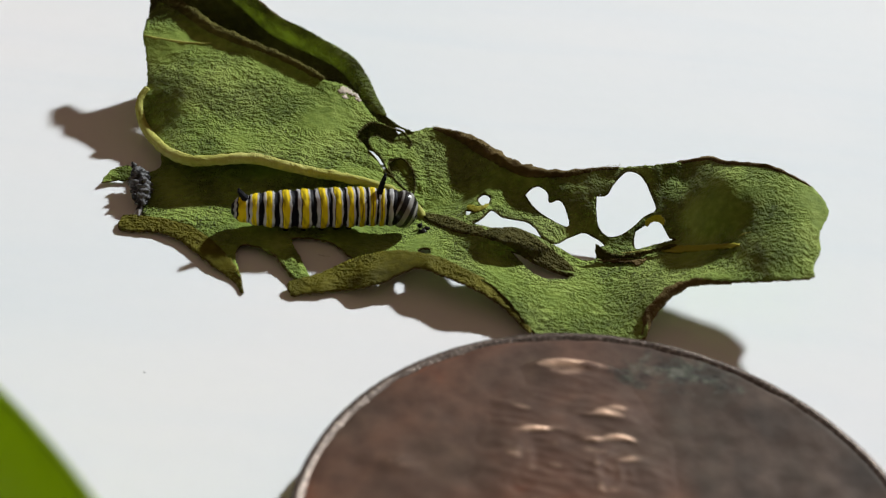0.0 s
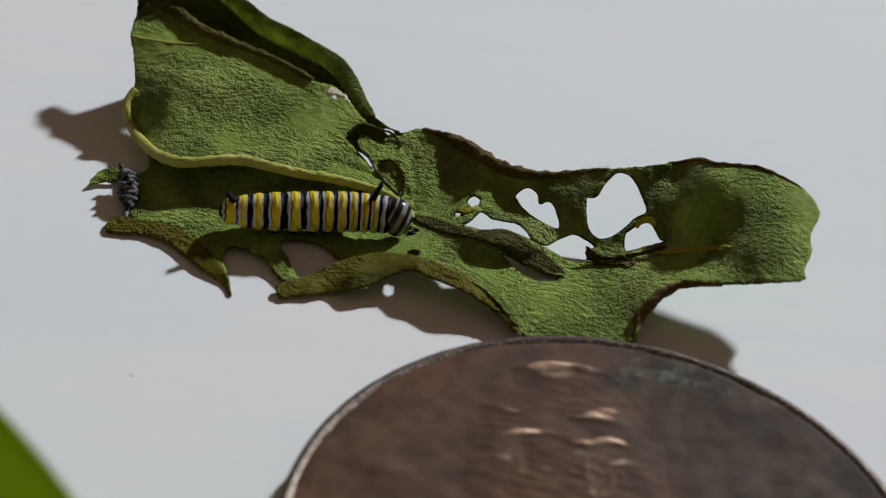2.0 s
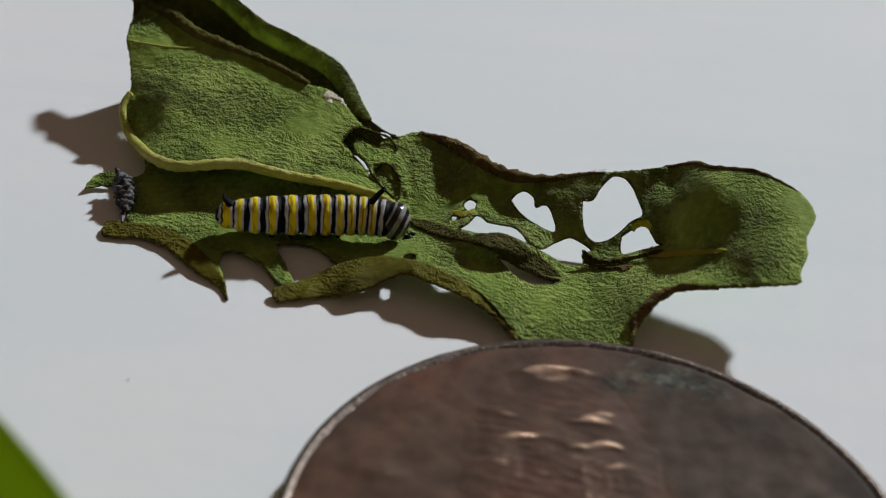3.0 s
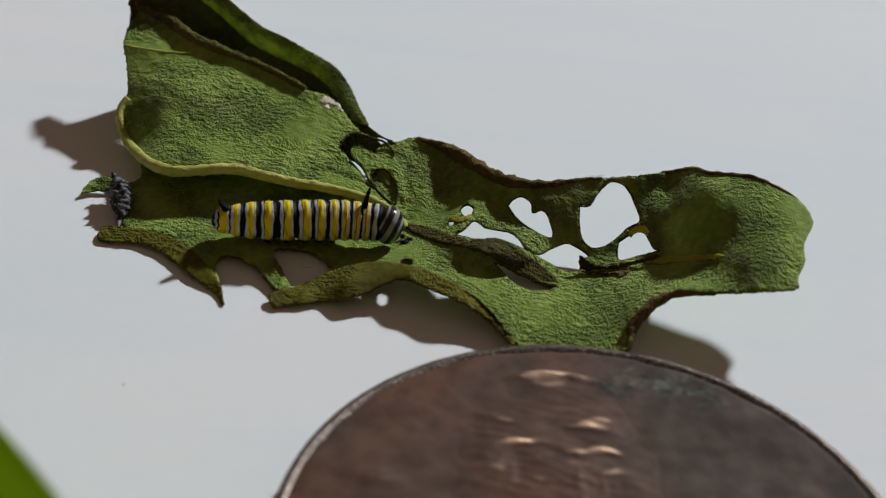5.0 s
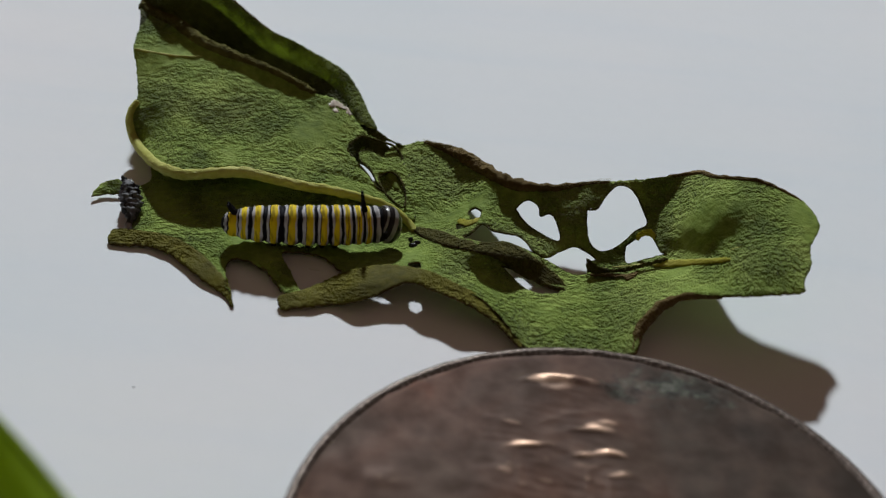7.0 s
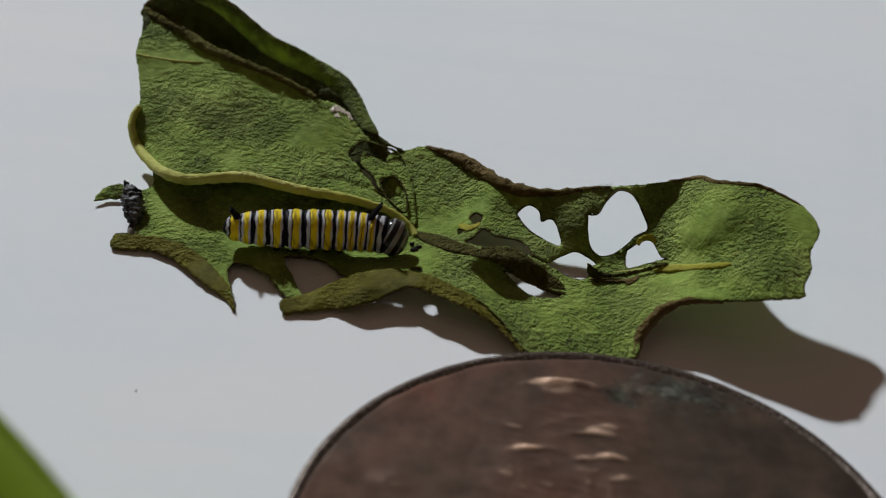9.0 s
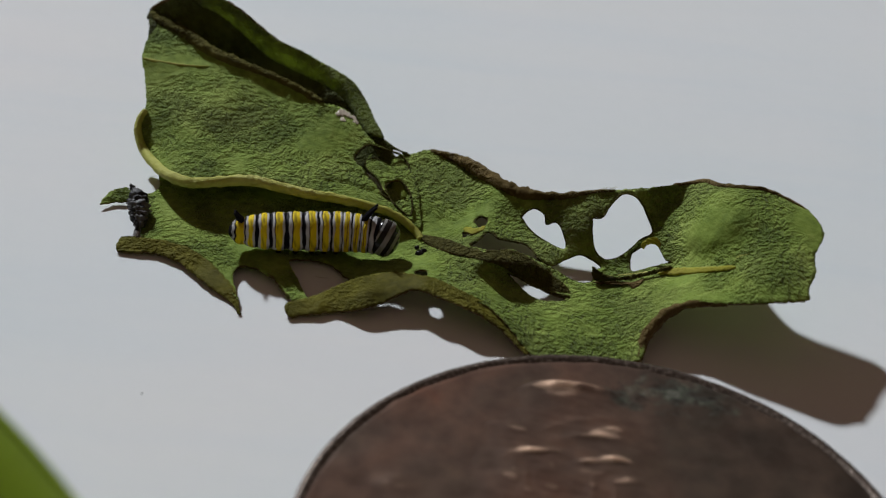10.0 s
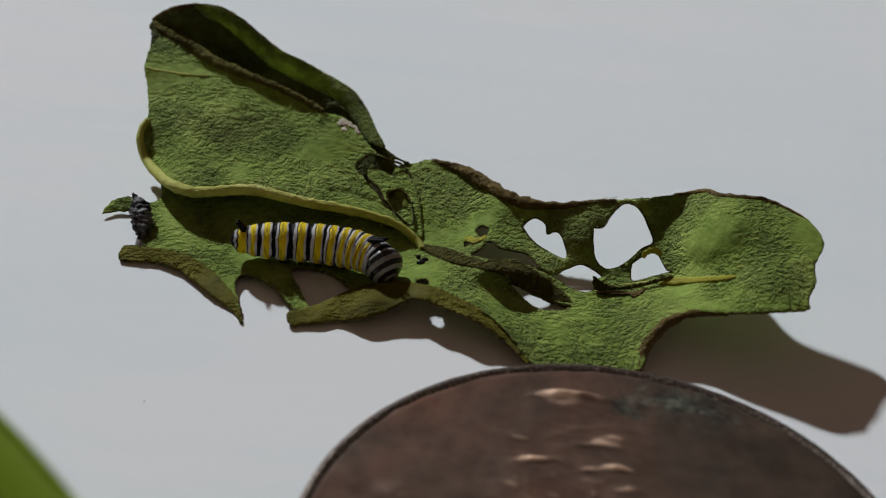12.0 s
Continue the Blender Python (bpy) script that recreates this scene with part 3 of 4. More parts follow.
def chewed_leaf():
    leaf = tagged(new("milkweed_leaf"), "wilted curled green leaf with chewed holes on the white tabletop", "leaf")
    blade("blade", BLADE_EDGE, [BITE_SMALL, BITE_TINY, BITE_HEART, BITE_LARGE, BITE_LOW, BITE_LONG, BITE_SLIT, BITE_UNDER, BITE_NOTCH],
          BLADE_FORM, [LEAF, DRY], leaf, "crinkled green blade with bitten holes",
          bow=lambda p: crease([(-1.08, 0.35), (-1.12, 1.68), (-1.37, 2.87), (-1.13, 3.98)], -0.10, 0.15)(p) + crease([(-1.01, 0.27), (-0.69, 1.57), (-0.53, 2.80), (0.11, 3.63)], -0.08, 0.15)(p) + crease([(-0.95, 0.22), (-0.09, 1.19), (0.44, 1.68), (1.41, 2.06)], -0.06, 0.15)(p)
          + crease([(11.44, 0.02), (11.71, 1.23), (11.89, 2.38), (12.14, 3.40)], -0.08, 0.25)(p) + crease([(11.57, -0.02), (12.50, 1.04), (13.09, 1.93), (13.86, 2.99)], -0.08, 0.25)(p))
    blade("folded_flap", FLAP_EDGE, FLAP_GAPS, FLAP_FORM, [LEAF, DRY], leaf, "folded crinkled grey-green flap",
          bow=lambda p: crease([(-12.24, 2.32), (-11.75, 3.08), (-10.69, 4.35), (-9.78, 5.02), (-8.55, 5.64), (-7.20, 6.05)], 0.07, 0.13)(p) + crease([(-17.07, 8.09), (-15.72, 7.96), (-14.46, 7.94), (-12.65, 8.17)], 0.05, 0.2)(p) + crease([(-17.30, 10.73), (-16.33, 10.25), (-14.89, 9.67), (-13.77, 8.97), (-12.40, 8.44), (-11.11, 8.06), (-9.51, 7.59), (-8.21, 7.12), (-7.15, 6.59)], 0.22, 0.40)(p) + crease([(-14.98, 8.78), (-13.51, 7.90), (-11.54, 7.23), (-9.65, 6.71), (-8.09, 6.44)], -0.08, 0.6)(p) + crease([(-15.29, 6.83), (-14.17, 6.71), (-13.07, 6.62), (-12.37, 6.89)], -0.08, 0.4)(p)
          + crease([(-1.32, 0.91), (-2.54, 2.12), (-3.58, 2.67), (-5.09, 2.99)], -0.15, 0.15)(p) + crease([(-1.46, 1.16), (-2.17, 2.62), (-2.84, 3.25), (-3.78, 3.27)], -0.12, 0.15)(p) + crease([(-1.47, 0.75), (-2.93, 1.72), (-4.45, 2.21), (-6.08, 2.39)], -0.2, 0.15)(p))
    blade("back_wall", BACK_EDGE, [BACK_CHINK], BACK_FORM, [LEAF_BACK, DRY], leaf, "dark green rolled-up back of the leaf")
    blade("withered_curl", CURL_EDGE, [], CURL_FORM, [WITHERED, DRY], leaf, "withered dark curled strip", step=0.11, crinkle=0.06)
    blade("rolled_margin", STRIPA_EDGE, [], STRIPA_FORM, [OLIVE, DRY], leaf, "olive rolled margin", step=0.11)
    blade("rolled_margin", STRIPB_EDGE, [], STRIPB_FORM, [OLIVE, DRY], leaf, "olive rolled margin", step=0.11)
    blade("lobe", LOBE_EDGE, [], LOBE_FORM, [LEAF, DRY], leaf, step=0.11)
    cord("midrib", [(-16.25, 5.21), (-16.52, 4.58), (-16.42, 3.88), (-16.00, 3.06), (-14.95, 2.26), (-13.85, 1.76), (-12.71, 1.58), (-11.32, 1.82), (-9.92, 2.00), (-8.44, 1.83), (-6.96, 1.64), (-5.50, 1.53), (-4.04, 1.36), (-2.55, 1.02), (-1.46, 0.37), (-1.02, -0.16)], FLAP_FORM, RIB, leaf, "pale yellow-green rib", 0.28, (0.6, 0.7), 0.10, 0.22, 14)
    cord("dried_margin", [(-17.30, 10.73), (-16.33, 10.25), (-14.89, 9.67), (-13.77, 8.97), (-12.40, 8.44), (-11.11, 8.06), (-9.51, 7.59), (-8.21, 7.12), (-7.15, 6.59)], FLAP_FORM, DRYOLIVE, leaf, "dried brown margin", 0.37, (0.8, 0.6), 0.10, 0.22, 16)
    blade("rolled_lip", LIP_EDGE, [], BACK_FORM, [LIP, DRY], leaf, "downy green rolled lip", step=0.12,
          bow=crease([(-14.60, 11.75), (-13.50, 11.60), (-12.40, 11.00), (-11.20, 10.15), (-10.10, 9.45), (-8.80, 9.00), (-7.00, 8.25), (-6.10, 7.70), (-5.45, 6.95), (-4.75, 6.00), (-4.10, 5.20)], 0.38, 0.55))
    cord("dried_margin", [(-17.35, 11.00), (-16.90, 11.37), (-15.86, 11.79), (-14.48, 12.06), (-13.50, 11.96), (-12.36, 11.45), (-10.97, 10.55), (-9.94, 9.93), (-8.62, 9.49)], BACK_FORM, DRY, leaf, "dried brown margin", 0.11, (0.8, 0.3), 0.0, 0.5, 12)
    cord("dried_margin", [(-1.05, 4.62), (0.03, 4.38), (0.95, 4.06), (1.86, 3.60), (2.77, 3.08), (3.65, 2.78), (4.52, 2.69), (5.95, 2.81), (7.37, 3.16), (8.49, 3.38)], BLADE_FORM, DRY, leaf, "dried brown margin", 0.34, (0.3, 0.15), 0.02, 0.5, 14)
    cord("dried_margin", [(11.47, 3.95), (12.69, 4.21), (13.15, 4.28), (13.76, 4.05), (15.50, 4.04), (16.84, 3.60), (17.63, 3.18), (18.12, 2.61)], BLADE_FORM, DRY, leaf, "dried brown margin", 0.15, (0.5, 0.3), 0.0, 0.5, 12)
    cord("dried_margin", [(9.72, -4.67), (9.93, -3.68), (10.35, -2.97), (11.13, -2.26), (12.11, -1.82), (13.60, -1.67)], BLADE_FORM, DRY, leaf, "dried brown margin", 0.27, (0.5, 0.3), -0.22, 0.4)
    for patch in ([(-6.30, 6.12), (-6.12, 6.36), (-5.82, 6.34), (-5.52, 6.16), (-5.18, 5.92), (-5.02, 5.66), (-5.24, 5.70), (-5.46, 5.92), (-5.78, 6.02), (-6.02, 5.98)],
                  [(-6.05, 5.86), (-5.86, 5.93), (-5.74, 5.80), (-5.92, 5.74)]):
        blade("dried_sap", patch, [], [(a, b, c + 0.06) for a, b, c in FLAP_FORM], SAP, leaf, "shiny whitish dried sap", step=0.07, ragged=0.06, thick=0.05)
    cord("vein", [(-17.05, 8.09), (-15.72, 7.96), (-14.46, 7.94), (-13.40, 8.05)], FLAP_FORM, RIB, leaf, "pale raised vein", 0.09, (0.8, 0.2), 0.05, 0.4)
    blade("inner_curl", [(-2.86, 2.66), (-2.42, 2.74), (-1.9, 2.21), (-1.71, 1.53), (-1.82, 1.1), (-2.35, 1.41), (-2.71, 2.01)], [], [(-2.86, 2.66, -1.9), (-2.42, 2.74, -1.9), (-1.9, 2.21, -1.9), (-1.71, 1.53, -1.9), (-1.82, 1.1, -1.9), (-2.35, 1.41, -1.9), (-2.71, 2.01, -1.9), (-2.15, 1.95, -1.35)], [TENDER, WITHERED], leaf, "pale green curl inside a bitten gap", step=0.09, crinkle=0.01)
    blade("inner_curl", [(-4.37, 3.6), (-4.2, 4.09), (-3.57, 4.08), (-3.03, 3.73), (-2.73, 3.34), (-3.42, 3.39), (-3.91, 3.27)], [], [(-4.37, 3.6, -3.75), (-4.2, 4.09, -3.75), (-3.57, 4.08, -3.75), (-3.03, 3.73, -3.75), (-2.73, 3.34, -3.75), (-3.42, 3.39, -3.75), (-3.91, 3.27, -3.75), (-3.6, 3.64, -3.5)], [LEAF, WITHERED], leaf, "shaded green strip inside a bitten gap", step=0.09, crinkle=0.02)
    blade("dried_sliver", [(7.53, -0.57), (7.77, -0.69), (8.18, -0.90), (8.69, -0.96), (9.45, -0.82), (10.31, -0.51), (11.25, -0.16), (11.45, -0.22), (10.60, -0.59), (9.52, -0.98), (8.56, -1.17), (7.65, -1.23)], [], [(7.53, -0.57, 2.63), (8.18, -0.90, 2.68), (9.45, -0.82, 2.76), (11.25, -0.16, 2.86), (9.52, -0.98, 2.80), (7.65, -1.23, 2.73)], [WITHERED, DRY], leaf, "dark dried sliver", step=0.09)
    blade("dried_sliver", [(7.61, -1.35), (8.58, -1.17), (9.52, -1.15), (10.06, -0.95), (9.89, -1.19), (9.56, -1.41), (9.30, -1.28), (8.44, -1.35)], [], [(7.61, -1.35, 2.67), (10.06, -0.95, 2.95), (9.56, -1.41, 3.34), (8.58, -1.17, 2.61)], [DRY, DRY], leaf, "dark dried sliver", step=0.08, thick=0.05)
    blade("yellowed_patch", [(9.92, 0.74), (10.06, 0.95), (10.31, 1.15), (10.63, 1.18), (10.84, 0.92), (10.78, 0.69), (10.50, 0.85), (10.23, 0.80), (10.04, 0.58)], [], [(9.92, 0.74, 1.76), (10.31, 1.15, 1.95), (10.84, 0.92, 2.18), (10.23, 0.80, 1.92)], [YELLOWED, DRY], leaf, "yellowed tissue", step=0.08)
    blade("yellowed_patch", [(10.75, -0.52), (11.40, -0.25), (12.27, -0.13), (13.12, 0.01), (14.01, 0.17), (13.88, -0.01), (12.84, -0.27), (12.02, -0.46), (11.13, -0.61)], [], [(10.75, -0.52, 2.69), (12.27, -0.13, 3.51), (14.01, 0.17, 5.30), (12.02, -0.46, 3.57), (13.07, -0.11, 4.53)], YELLOWED, leaf, "yellowed tissue", step=0.09, thick=0.05)
    blade("yellowed_patch", [(1.04, 0.57), (1.30, 0.77), (1.70, 0.72), (2.14, 0.91), (2.05, 0.70), (1.73, 0.49), (1.39, 0.43)], [], [(1.04, 0.57, 0.61), (1.70, 0.72, 0.99), (2.14, 0.91, 1.04), (1.56, 0.48, 0.94)], [YELLOWED, DRY], leaf, "yellowed tissue", step=0.08)
    cord("midrib", [(8.05, -1.06), (9.57, -0.77), (11.17, -0.40), (12.63, -0.11), (13.79, 0.14), (14.27, 0.63), (15.48, 0.97), (17.39, 1.22)], BLADE_FORM, RIB, leaf, "pale yellow-green rib", 0.08, (0.7, 0.2), 0.0, 0.3)
    # dark dried edges of the bites
    for loop, form, size in ((FLAP_GAPS[0], FLAP_FORM, 0.055), (FLAP_GAPS[1], FLAP_FORM, 0.05), (BITE_SMALL, BLADE_FORM, 0.045),
                             (BITE_HEART, BLADE_FORM, 0.045), (BITE_LARGE, BLADE_FORM, 0.045), (BITE_LOW, BLADE_FORM, 0.04), (BITE_LONG, BLADE_FORM, 0.045), (BITE_SLIT, BLADE_FORM, 0.04)):
        cord("bite_edge", list(loop) + [loop[0]], form, WITHERED, leaf, "dark dried bite edge", size, (1.0, 1.0), 0.0, 0.6, 7)
    return leaf


LEAF_THING = chewed_leaf()


def leaf_scrap():
    ob = blade("leaf_scrap", SCRAP_EDGE, [], SCRAP_FORM, [LEAF, DRY], None, step=0.09)
    return tagged(ob, "small torn scrap of dark green leaf", "leaf scrap")


leaf_scrap()

def fuzz():
    """Short pale hairs along the dried margins."""
    rng = random.Random(12)
    bm = bmesh.new()
    for line, form in (([(-17.30, 10.73), (-16.33, 10.25), (-14.89, 9.67), (-13.77, 8.97), (-12.40, 8.44), (-11.11, 8.06), (-9.51, 7.59), (-8.21, 7.12), (-7.15, 6.59)], FLAP_FORM), ([(-1.05, 4.62), (0.03, 4.38), (0.95, 4.06), (1.86, 3.60), (2.77, 3.08), (3.65, 2.78), (4.52, 2.69), (5.95, 2.81), (7.37, 3.16), (8.49, 3.38)], BLADE_FORM),
                       ([(-13.57, 11.85), (-12.36, 11.27), (-10.97, 10.38), (-9.94, 9.78), (-8.62, 9.32), (-6.63, 8.42), (-5.89, 8.05), (-5.25, 7.45), (-4.67, 6.65)], BACK_FORM)):
        p = spline(line, 0.012)
        w = Form(form)(p)
        for (u, v), k in zip(p, w):
            base = lifted(u + rng.uniform(-0.1, 0.1), v + rng.uniform(-0.05, 0.14), k + rng.uniform(0.0, 0.25))
            way = Vector((rng.uniform(-0.8, 0.8), rng.uniform(-0.4, 1), rng.uniform(0.2, 1.2))).normalized()
            tip = base + way * rng.uniform(0.06, 0.17) * MM
            a = way.cross(Vector((0.3, 1, 0.2))).normalized() * 0.006 * MM
            b = way.cross(a).normalized() * 0.006 * MM
            q = [bm.verts.new(base + a), bm.verts.new(base - a * 0.5 + b), bm.verts.new(base - a * 0.5 - b), bm.verts.new(tip)]
            for i, j in ((0, 1), (1, 2), (2, 0)):
                bm.faces.new((q[i], q[j], q[3]))
    return bm


tagged(part("margin_hairs", fuzz(), DOWN, LEAF_THING, "fine pale hairs"), kind="stuff")

# ---- the coin ----
COIN = (7.80, -23.02)


# glint crests, painted pale: place, half length, half width, height, slant and bend
GLINTS = (
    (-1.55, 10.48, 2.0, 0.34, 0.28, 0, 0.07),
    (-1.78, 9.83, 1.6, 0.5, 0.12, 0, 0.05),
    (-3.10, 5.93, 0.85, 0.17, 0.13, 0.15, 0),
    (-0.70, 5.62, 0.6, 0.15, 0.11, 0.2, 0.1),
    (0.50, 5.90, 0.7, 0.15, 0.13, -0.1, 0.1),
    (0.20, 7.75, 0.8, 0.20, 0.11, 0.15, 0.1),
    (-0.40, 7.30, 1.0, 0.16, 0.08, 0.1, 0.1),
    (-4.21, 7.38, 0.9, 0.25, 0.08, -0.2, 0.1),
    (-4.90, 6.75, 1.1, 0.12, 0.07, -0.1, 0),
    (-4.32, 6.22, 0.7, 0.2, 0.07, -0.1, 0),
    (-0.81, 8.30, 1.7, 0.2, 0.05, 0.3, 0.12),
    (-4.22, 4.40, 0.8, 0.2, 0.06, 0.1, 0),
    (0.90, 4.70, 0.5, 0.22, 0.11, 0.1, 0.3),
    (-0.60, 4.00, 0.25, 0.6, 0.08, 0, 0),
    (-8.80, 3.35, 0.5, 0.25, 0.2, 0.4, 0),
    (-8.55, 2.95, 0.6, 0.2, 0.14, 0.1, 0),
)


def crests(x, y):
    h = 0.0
    for u, v, p, q, g, slant, bend in GLINTS:
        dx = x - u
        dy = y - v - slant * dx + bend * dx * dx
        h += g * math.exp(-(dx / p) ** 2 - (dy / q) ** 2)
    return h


def coin():
    r, thick = 12.75, 1.75
    thing = tagged(new("coin"), "worn tarnished brownish metal coin lying flat", "coin")
    thing.location = (COIN[0] * MM, COIN[1] * MM, 0)
    sides = 220

    def ring_at(bm, d, z):
        return [bm.verts.new((d * MM * math.cos(2 * math.pi * k / sides), d * MM * math.sin(2 * math.pi * k / sides), z * MM)) for k in range(sides)]

    def joined(bm, a, b):
        for k in range(sides):
            bm.faces.new((a[k], b[k], b[(k + 1) % sides], a[(k + 1) % sides]))

    # the body with its worn field
    bm = bmesh.new()
    field = thick - 0.1
    prev = ring_at(bm, 1.0, field)
    bm.faces.new(prev)
    for d, z in [(1.0 + 11.0 * i / 40, field) for i in range(1, 41)] + [(r - 0.1, field), (r - 0.02, 0.9), (r - 0.02, 0.12), (r - 0.12, 0.0)]:
        ring = ring_at(bm, d, z)
        for k, v in enumerate(ring):
            if z == field:
                v.co.z += MM * (0.03 * noise.noise(v.co * 400) + 0.03 * noise.noise(v.co * 1300))
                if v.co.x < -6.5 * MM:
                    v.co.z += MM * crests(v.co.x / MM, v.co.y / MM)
        joined(bm, prev, ring)
        prev = ring
    bm.faces.new(prev[::-1])
    part("coin_body", bm, METAL, thing)
    # raised rim
    bm = bmesh.new()
    prev = None
    for d, z in ((12.22, field - 0.02), (12.40, thick - 0.03), (12.48, thick), (r - 0.18, thick), (r - 0.05, thick - 0.05), (r, thick - 0.18), (r, 0.3)):
        ring = ring_at(bm, d, z)
        for v in ring:
            v.co.z += MM * (0.03 * noise.noise(v.co * 900) + 0.02 * noise.noise(v.co * 3300)) if z > 1 else 0
        if prev:
            joined(bm, prev, ring)
        prev = ring
    part("rim", bm, [RIM_METAL], thing, "worn brownish raised rim")
    # a plain raised oval with worn ripples
    bm = bmesh.new()
    rows = []
    for i in range(1, 91):
        f = i / 90
        row = []
        for k in range(220):
            a = 2 * math.pi * k / 220
            x, y = -1.4 + 4.8 * f * math.cos(a), 3.5 + 7.5 * f * math.sin(a)
            ripple = noise.noise(Vector((x * 0.5 + 0.3 * y, y * 0.9, 2.2)))
            fold = noise.noise(Vector((x * 1.1, y * 2.4 + 0.5 * x, 8.1)))
            edge = (1 - f ** 4) ** 1.3
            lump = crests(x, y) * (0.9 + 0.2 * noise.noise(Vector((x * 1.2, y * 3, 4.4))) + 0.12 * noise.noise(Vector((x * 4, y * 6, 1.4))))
            # locks that follow the crown, and a curl of rings
            lock = 0.010 * math.sin(f * 46 + 5 * ripple + 2.5 * fold) * max(0.0, noise.noise(Vector((x * 0.6, y * 0.7, 5.5))) + 0.25) * min(1.0, f * 3)
            d = math.hypot(x - 1.4 + 0.5 * ripple, (y - 3.8) * 0.8 + 0.6 * fold)
            curl = 0.014 * math.cos(2 * math.pi * d / 0.62) * math.exp(-((d - 1.4) / 0.8) ** 2) * (0.6 + 0.8 * fold)
            row.append(bm.verts.new(Vector((x, y, field - 0.05 + edge * (0.13 + 0.055 * ripple + 0.045 * fold + lock + curl) + lump)) * MM))
        rows.append(row)
    bm.faces.new(rows[0])
    for r0, r1 in zip(rows, rows[1:]):
        for k in range(220):
            bm.faces.new((r0[k], r1[k], r1[(k + 1) % 220], r0[(k + 1) % 220]))
    part("raised_oval", bm, METAL, thing, "worn rippled raised oval")
    return thing


coin()


# ---- the fresh leaf close to the lens ----
NEAR = [(-13.25, -31.10, 14.00), (-10.25, -34.43, 14.00)]


def near_leaf():
    thing = tagged(new("fresh_leaf"), "smooth bright green leaf tip lying beside the coin", "leaf")
    a, c = (Vector(q) for q in NEAR)
    bm = bmesh.new()
    rows = []
    along, n = (c - a).normalized(), 40
    side = Vector((0, 0, 1)).cross(along).normalized() * -1
    for i in range(n + 1):
        s = -14 + 44 * i / n
        bulge = 0.011 * (s - 4) ** 2
        width = 12.0
        row = []
        for k in range(13):
            f = k / 12
            q = a + along * s + side * (bulge + width * f)
            q.z = 0.3 + a.z * (1 - f) ** 1.4 - 0.012 * (s - 4) ** 2 * 0.3
            q.z = max(q.z, 0.1)
            row.append(bm.verts.new(q * MM))
        rows.append(row)
    for r0, r1 in zip(rows, rows[1:]):
        for k in range(12):
            bm.faces.new((r0[k], r0[k + 1], r1[k + 1], r1[k]))
    edge = [r[0].co.copy() for r in rows]
    ob = part("blade", bm, FRESH, thing)
    part("leaf_margin", tube(edge, 0.13 * MM, 8), FRESH, thing)
    s = ob.modifiers.new("thickness", "SOLIDIFY")
    s.thickness, s.offset = 0.2 * MM, 0
    return thing


near_leaf()


# ---- caterpillar ----
TAIL = Vector((-9.88, -3.10, 1.46))
SEGMENTS = 11
HEAD_ROWS = [
    (0.0, -2.07, -1.77, 1.51, 0.0, 0.0),
    (0.5, -2.03, -1.42, 1.51, 20.0, 0.0),
    (1.0, -1.97, -2.16, 1.51, 0.0, 0.0),
    (1.5, -1.73, -2.60, 1.51, -14.0, 0.0),
    (2.0, -1.80, -2.26, 1.51, -6.0, 0.0),
    (2.5, -1.55, -2.39, 1.51, -12.0, 0.0),
    (3.0, -1.71, -2.24, 1.51, -8.0, 0.0),
    (5.0, -1.89, -2.18, 1.51, -6.0, 0.0),
    (5.5, -1.91, -2.18, 1.51, -4.0, 0.0),
    (6.0, -1.90, -2.36, 1.51, -4.0, 0.0),
    (6.5, -2.03, -1.85, 1.51, 14.0, 0.0),
    (7.0, -2.38, -1.94, 1.51, 16.0, 0.0),
    (9.0, -2.10, -2.59, 1.51, -8.0, 0.0),
    (9.5, -2.41, -2.61, 1.51, -10.0, 0.0),
    (10.5, -2.94, -2.33, 1.51, -10.0, 0.0),
    (11.3, -2.76, -2.89, 1.51, -14.0, 0.0),
    (12.0, -2.75, -4.03, 1.51, -52.0, 0.0),
]


def ring_body(length, radius, bands, seed=0.0, radius_end=None, sides=48, belly=0.86, rings=40, slit=None):
    """A soft barrel along x, banded in materials: bands are (end of band 0..1, material index); slit: a short mark on the flank (from, to, material)."""
    bm = bmesh.new()
    grid = []
    for i in range(rings + 1):
        f = i / rings
        girth = radius + ((radius_end or radius) - radius) * f
        swell = math.sin(math.pi * min(1.0, max(0.0, (f - 0.06) / 0.88)))
        fold = 0.89 + 0.11 * swell ** 0.6 - 0.018 * math.exp(-((f - 0.35) / 0.05) ** 2) - 0.014 * math.exp(-((f - 0.66) / 0.05) ** 2)
        ring = []
        for k in range(sides):
            a = 2 * math.pi * k / sides
            foot = 1 + 0.05 * swell * max(0.0, -math.sin(a)) + 0.02 * noise.noise(Vector((math.cos(a) * 3, math.sin(a) * 3, seed + f * 3)))
            y, z = math.cos(a) * girth * fold * foot, math.sin(a) * girth * fold * foot * (1.0 if math.sin(a) > 0 else belly)
            bend = 0.08 * length * noise.noise(Vector((math.cos(a) * 2.2 + seed, math.sin(a) * 2.2, i * 0.12)))
            ring.append(bm.verts.new(Vector(((f - 0.5) * length + bend, y, z)) * MM))
        grid.append(ring)
    for i in range(rings):
        for k in range(sides):
            f = bm.faces.new((grid[i][k], grid[i][(k + 1) % sides], grid[i + 1][(k + 1) % sides], grid[i + 1][k]))
            at = (i + 0.5) / rings
            f.material_index = next(m for end, m in bands if at <= end)
            turn = 360 * k / sides
            if slit and slit[0] < at < slit[1] and slit[3] < turn < slit[4]:
                f.material_index = slit[2]
    for ring, flip in ((grid[0], False), (grid[-1], True)):
        f = bm.faces.new(ring if flip else ring[::-1])
        f.material_index = 0
    return bm


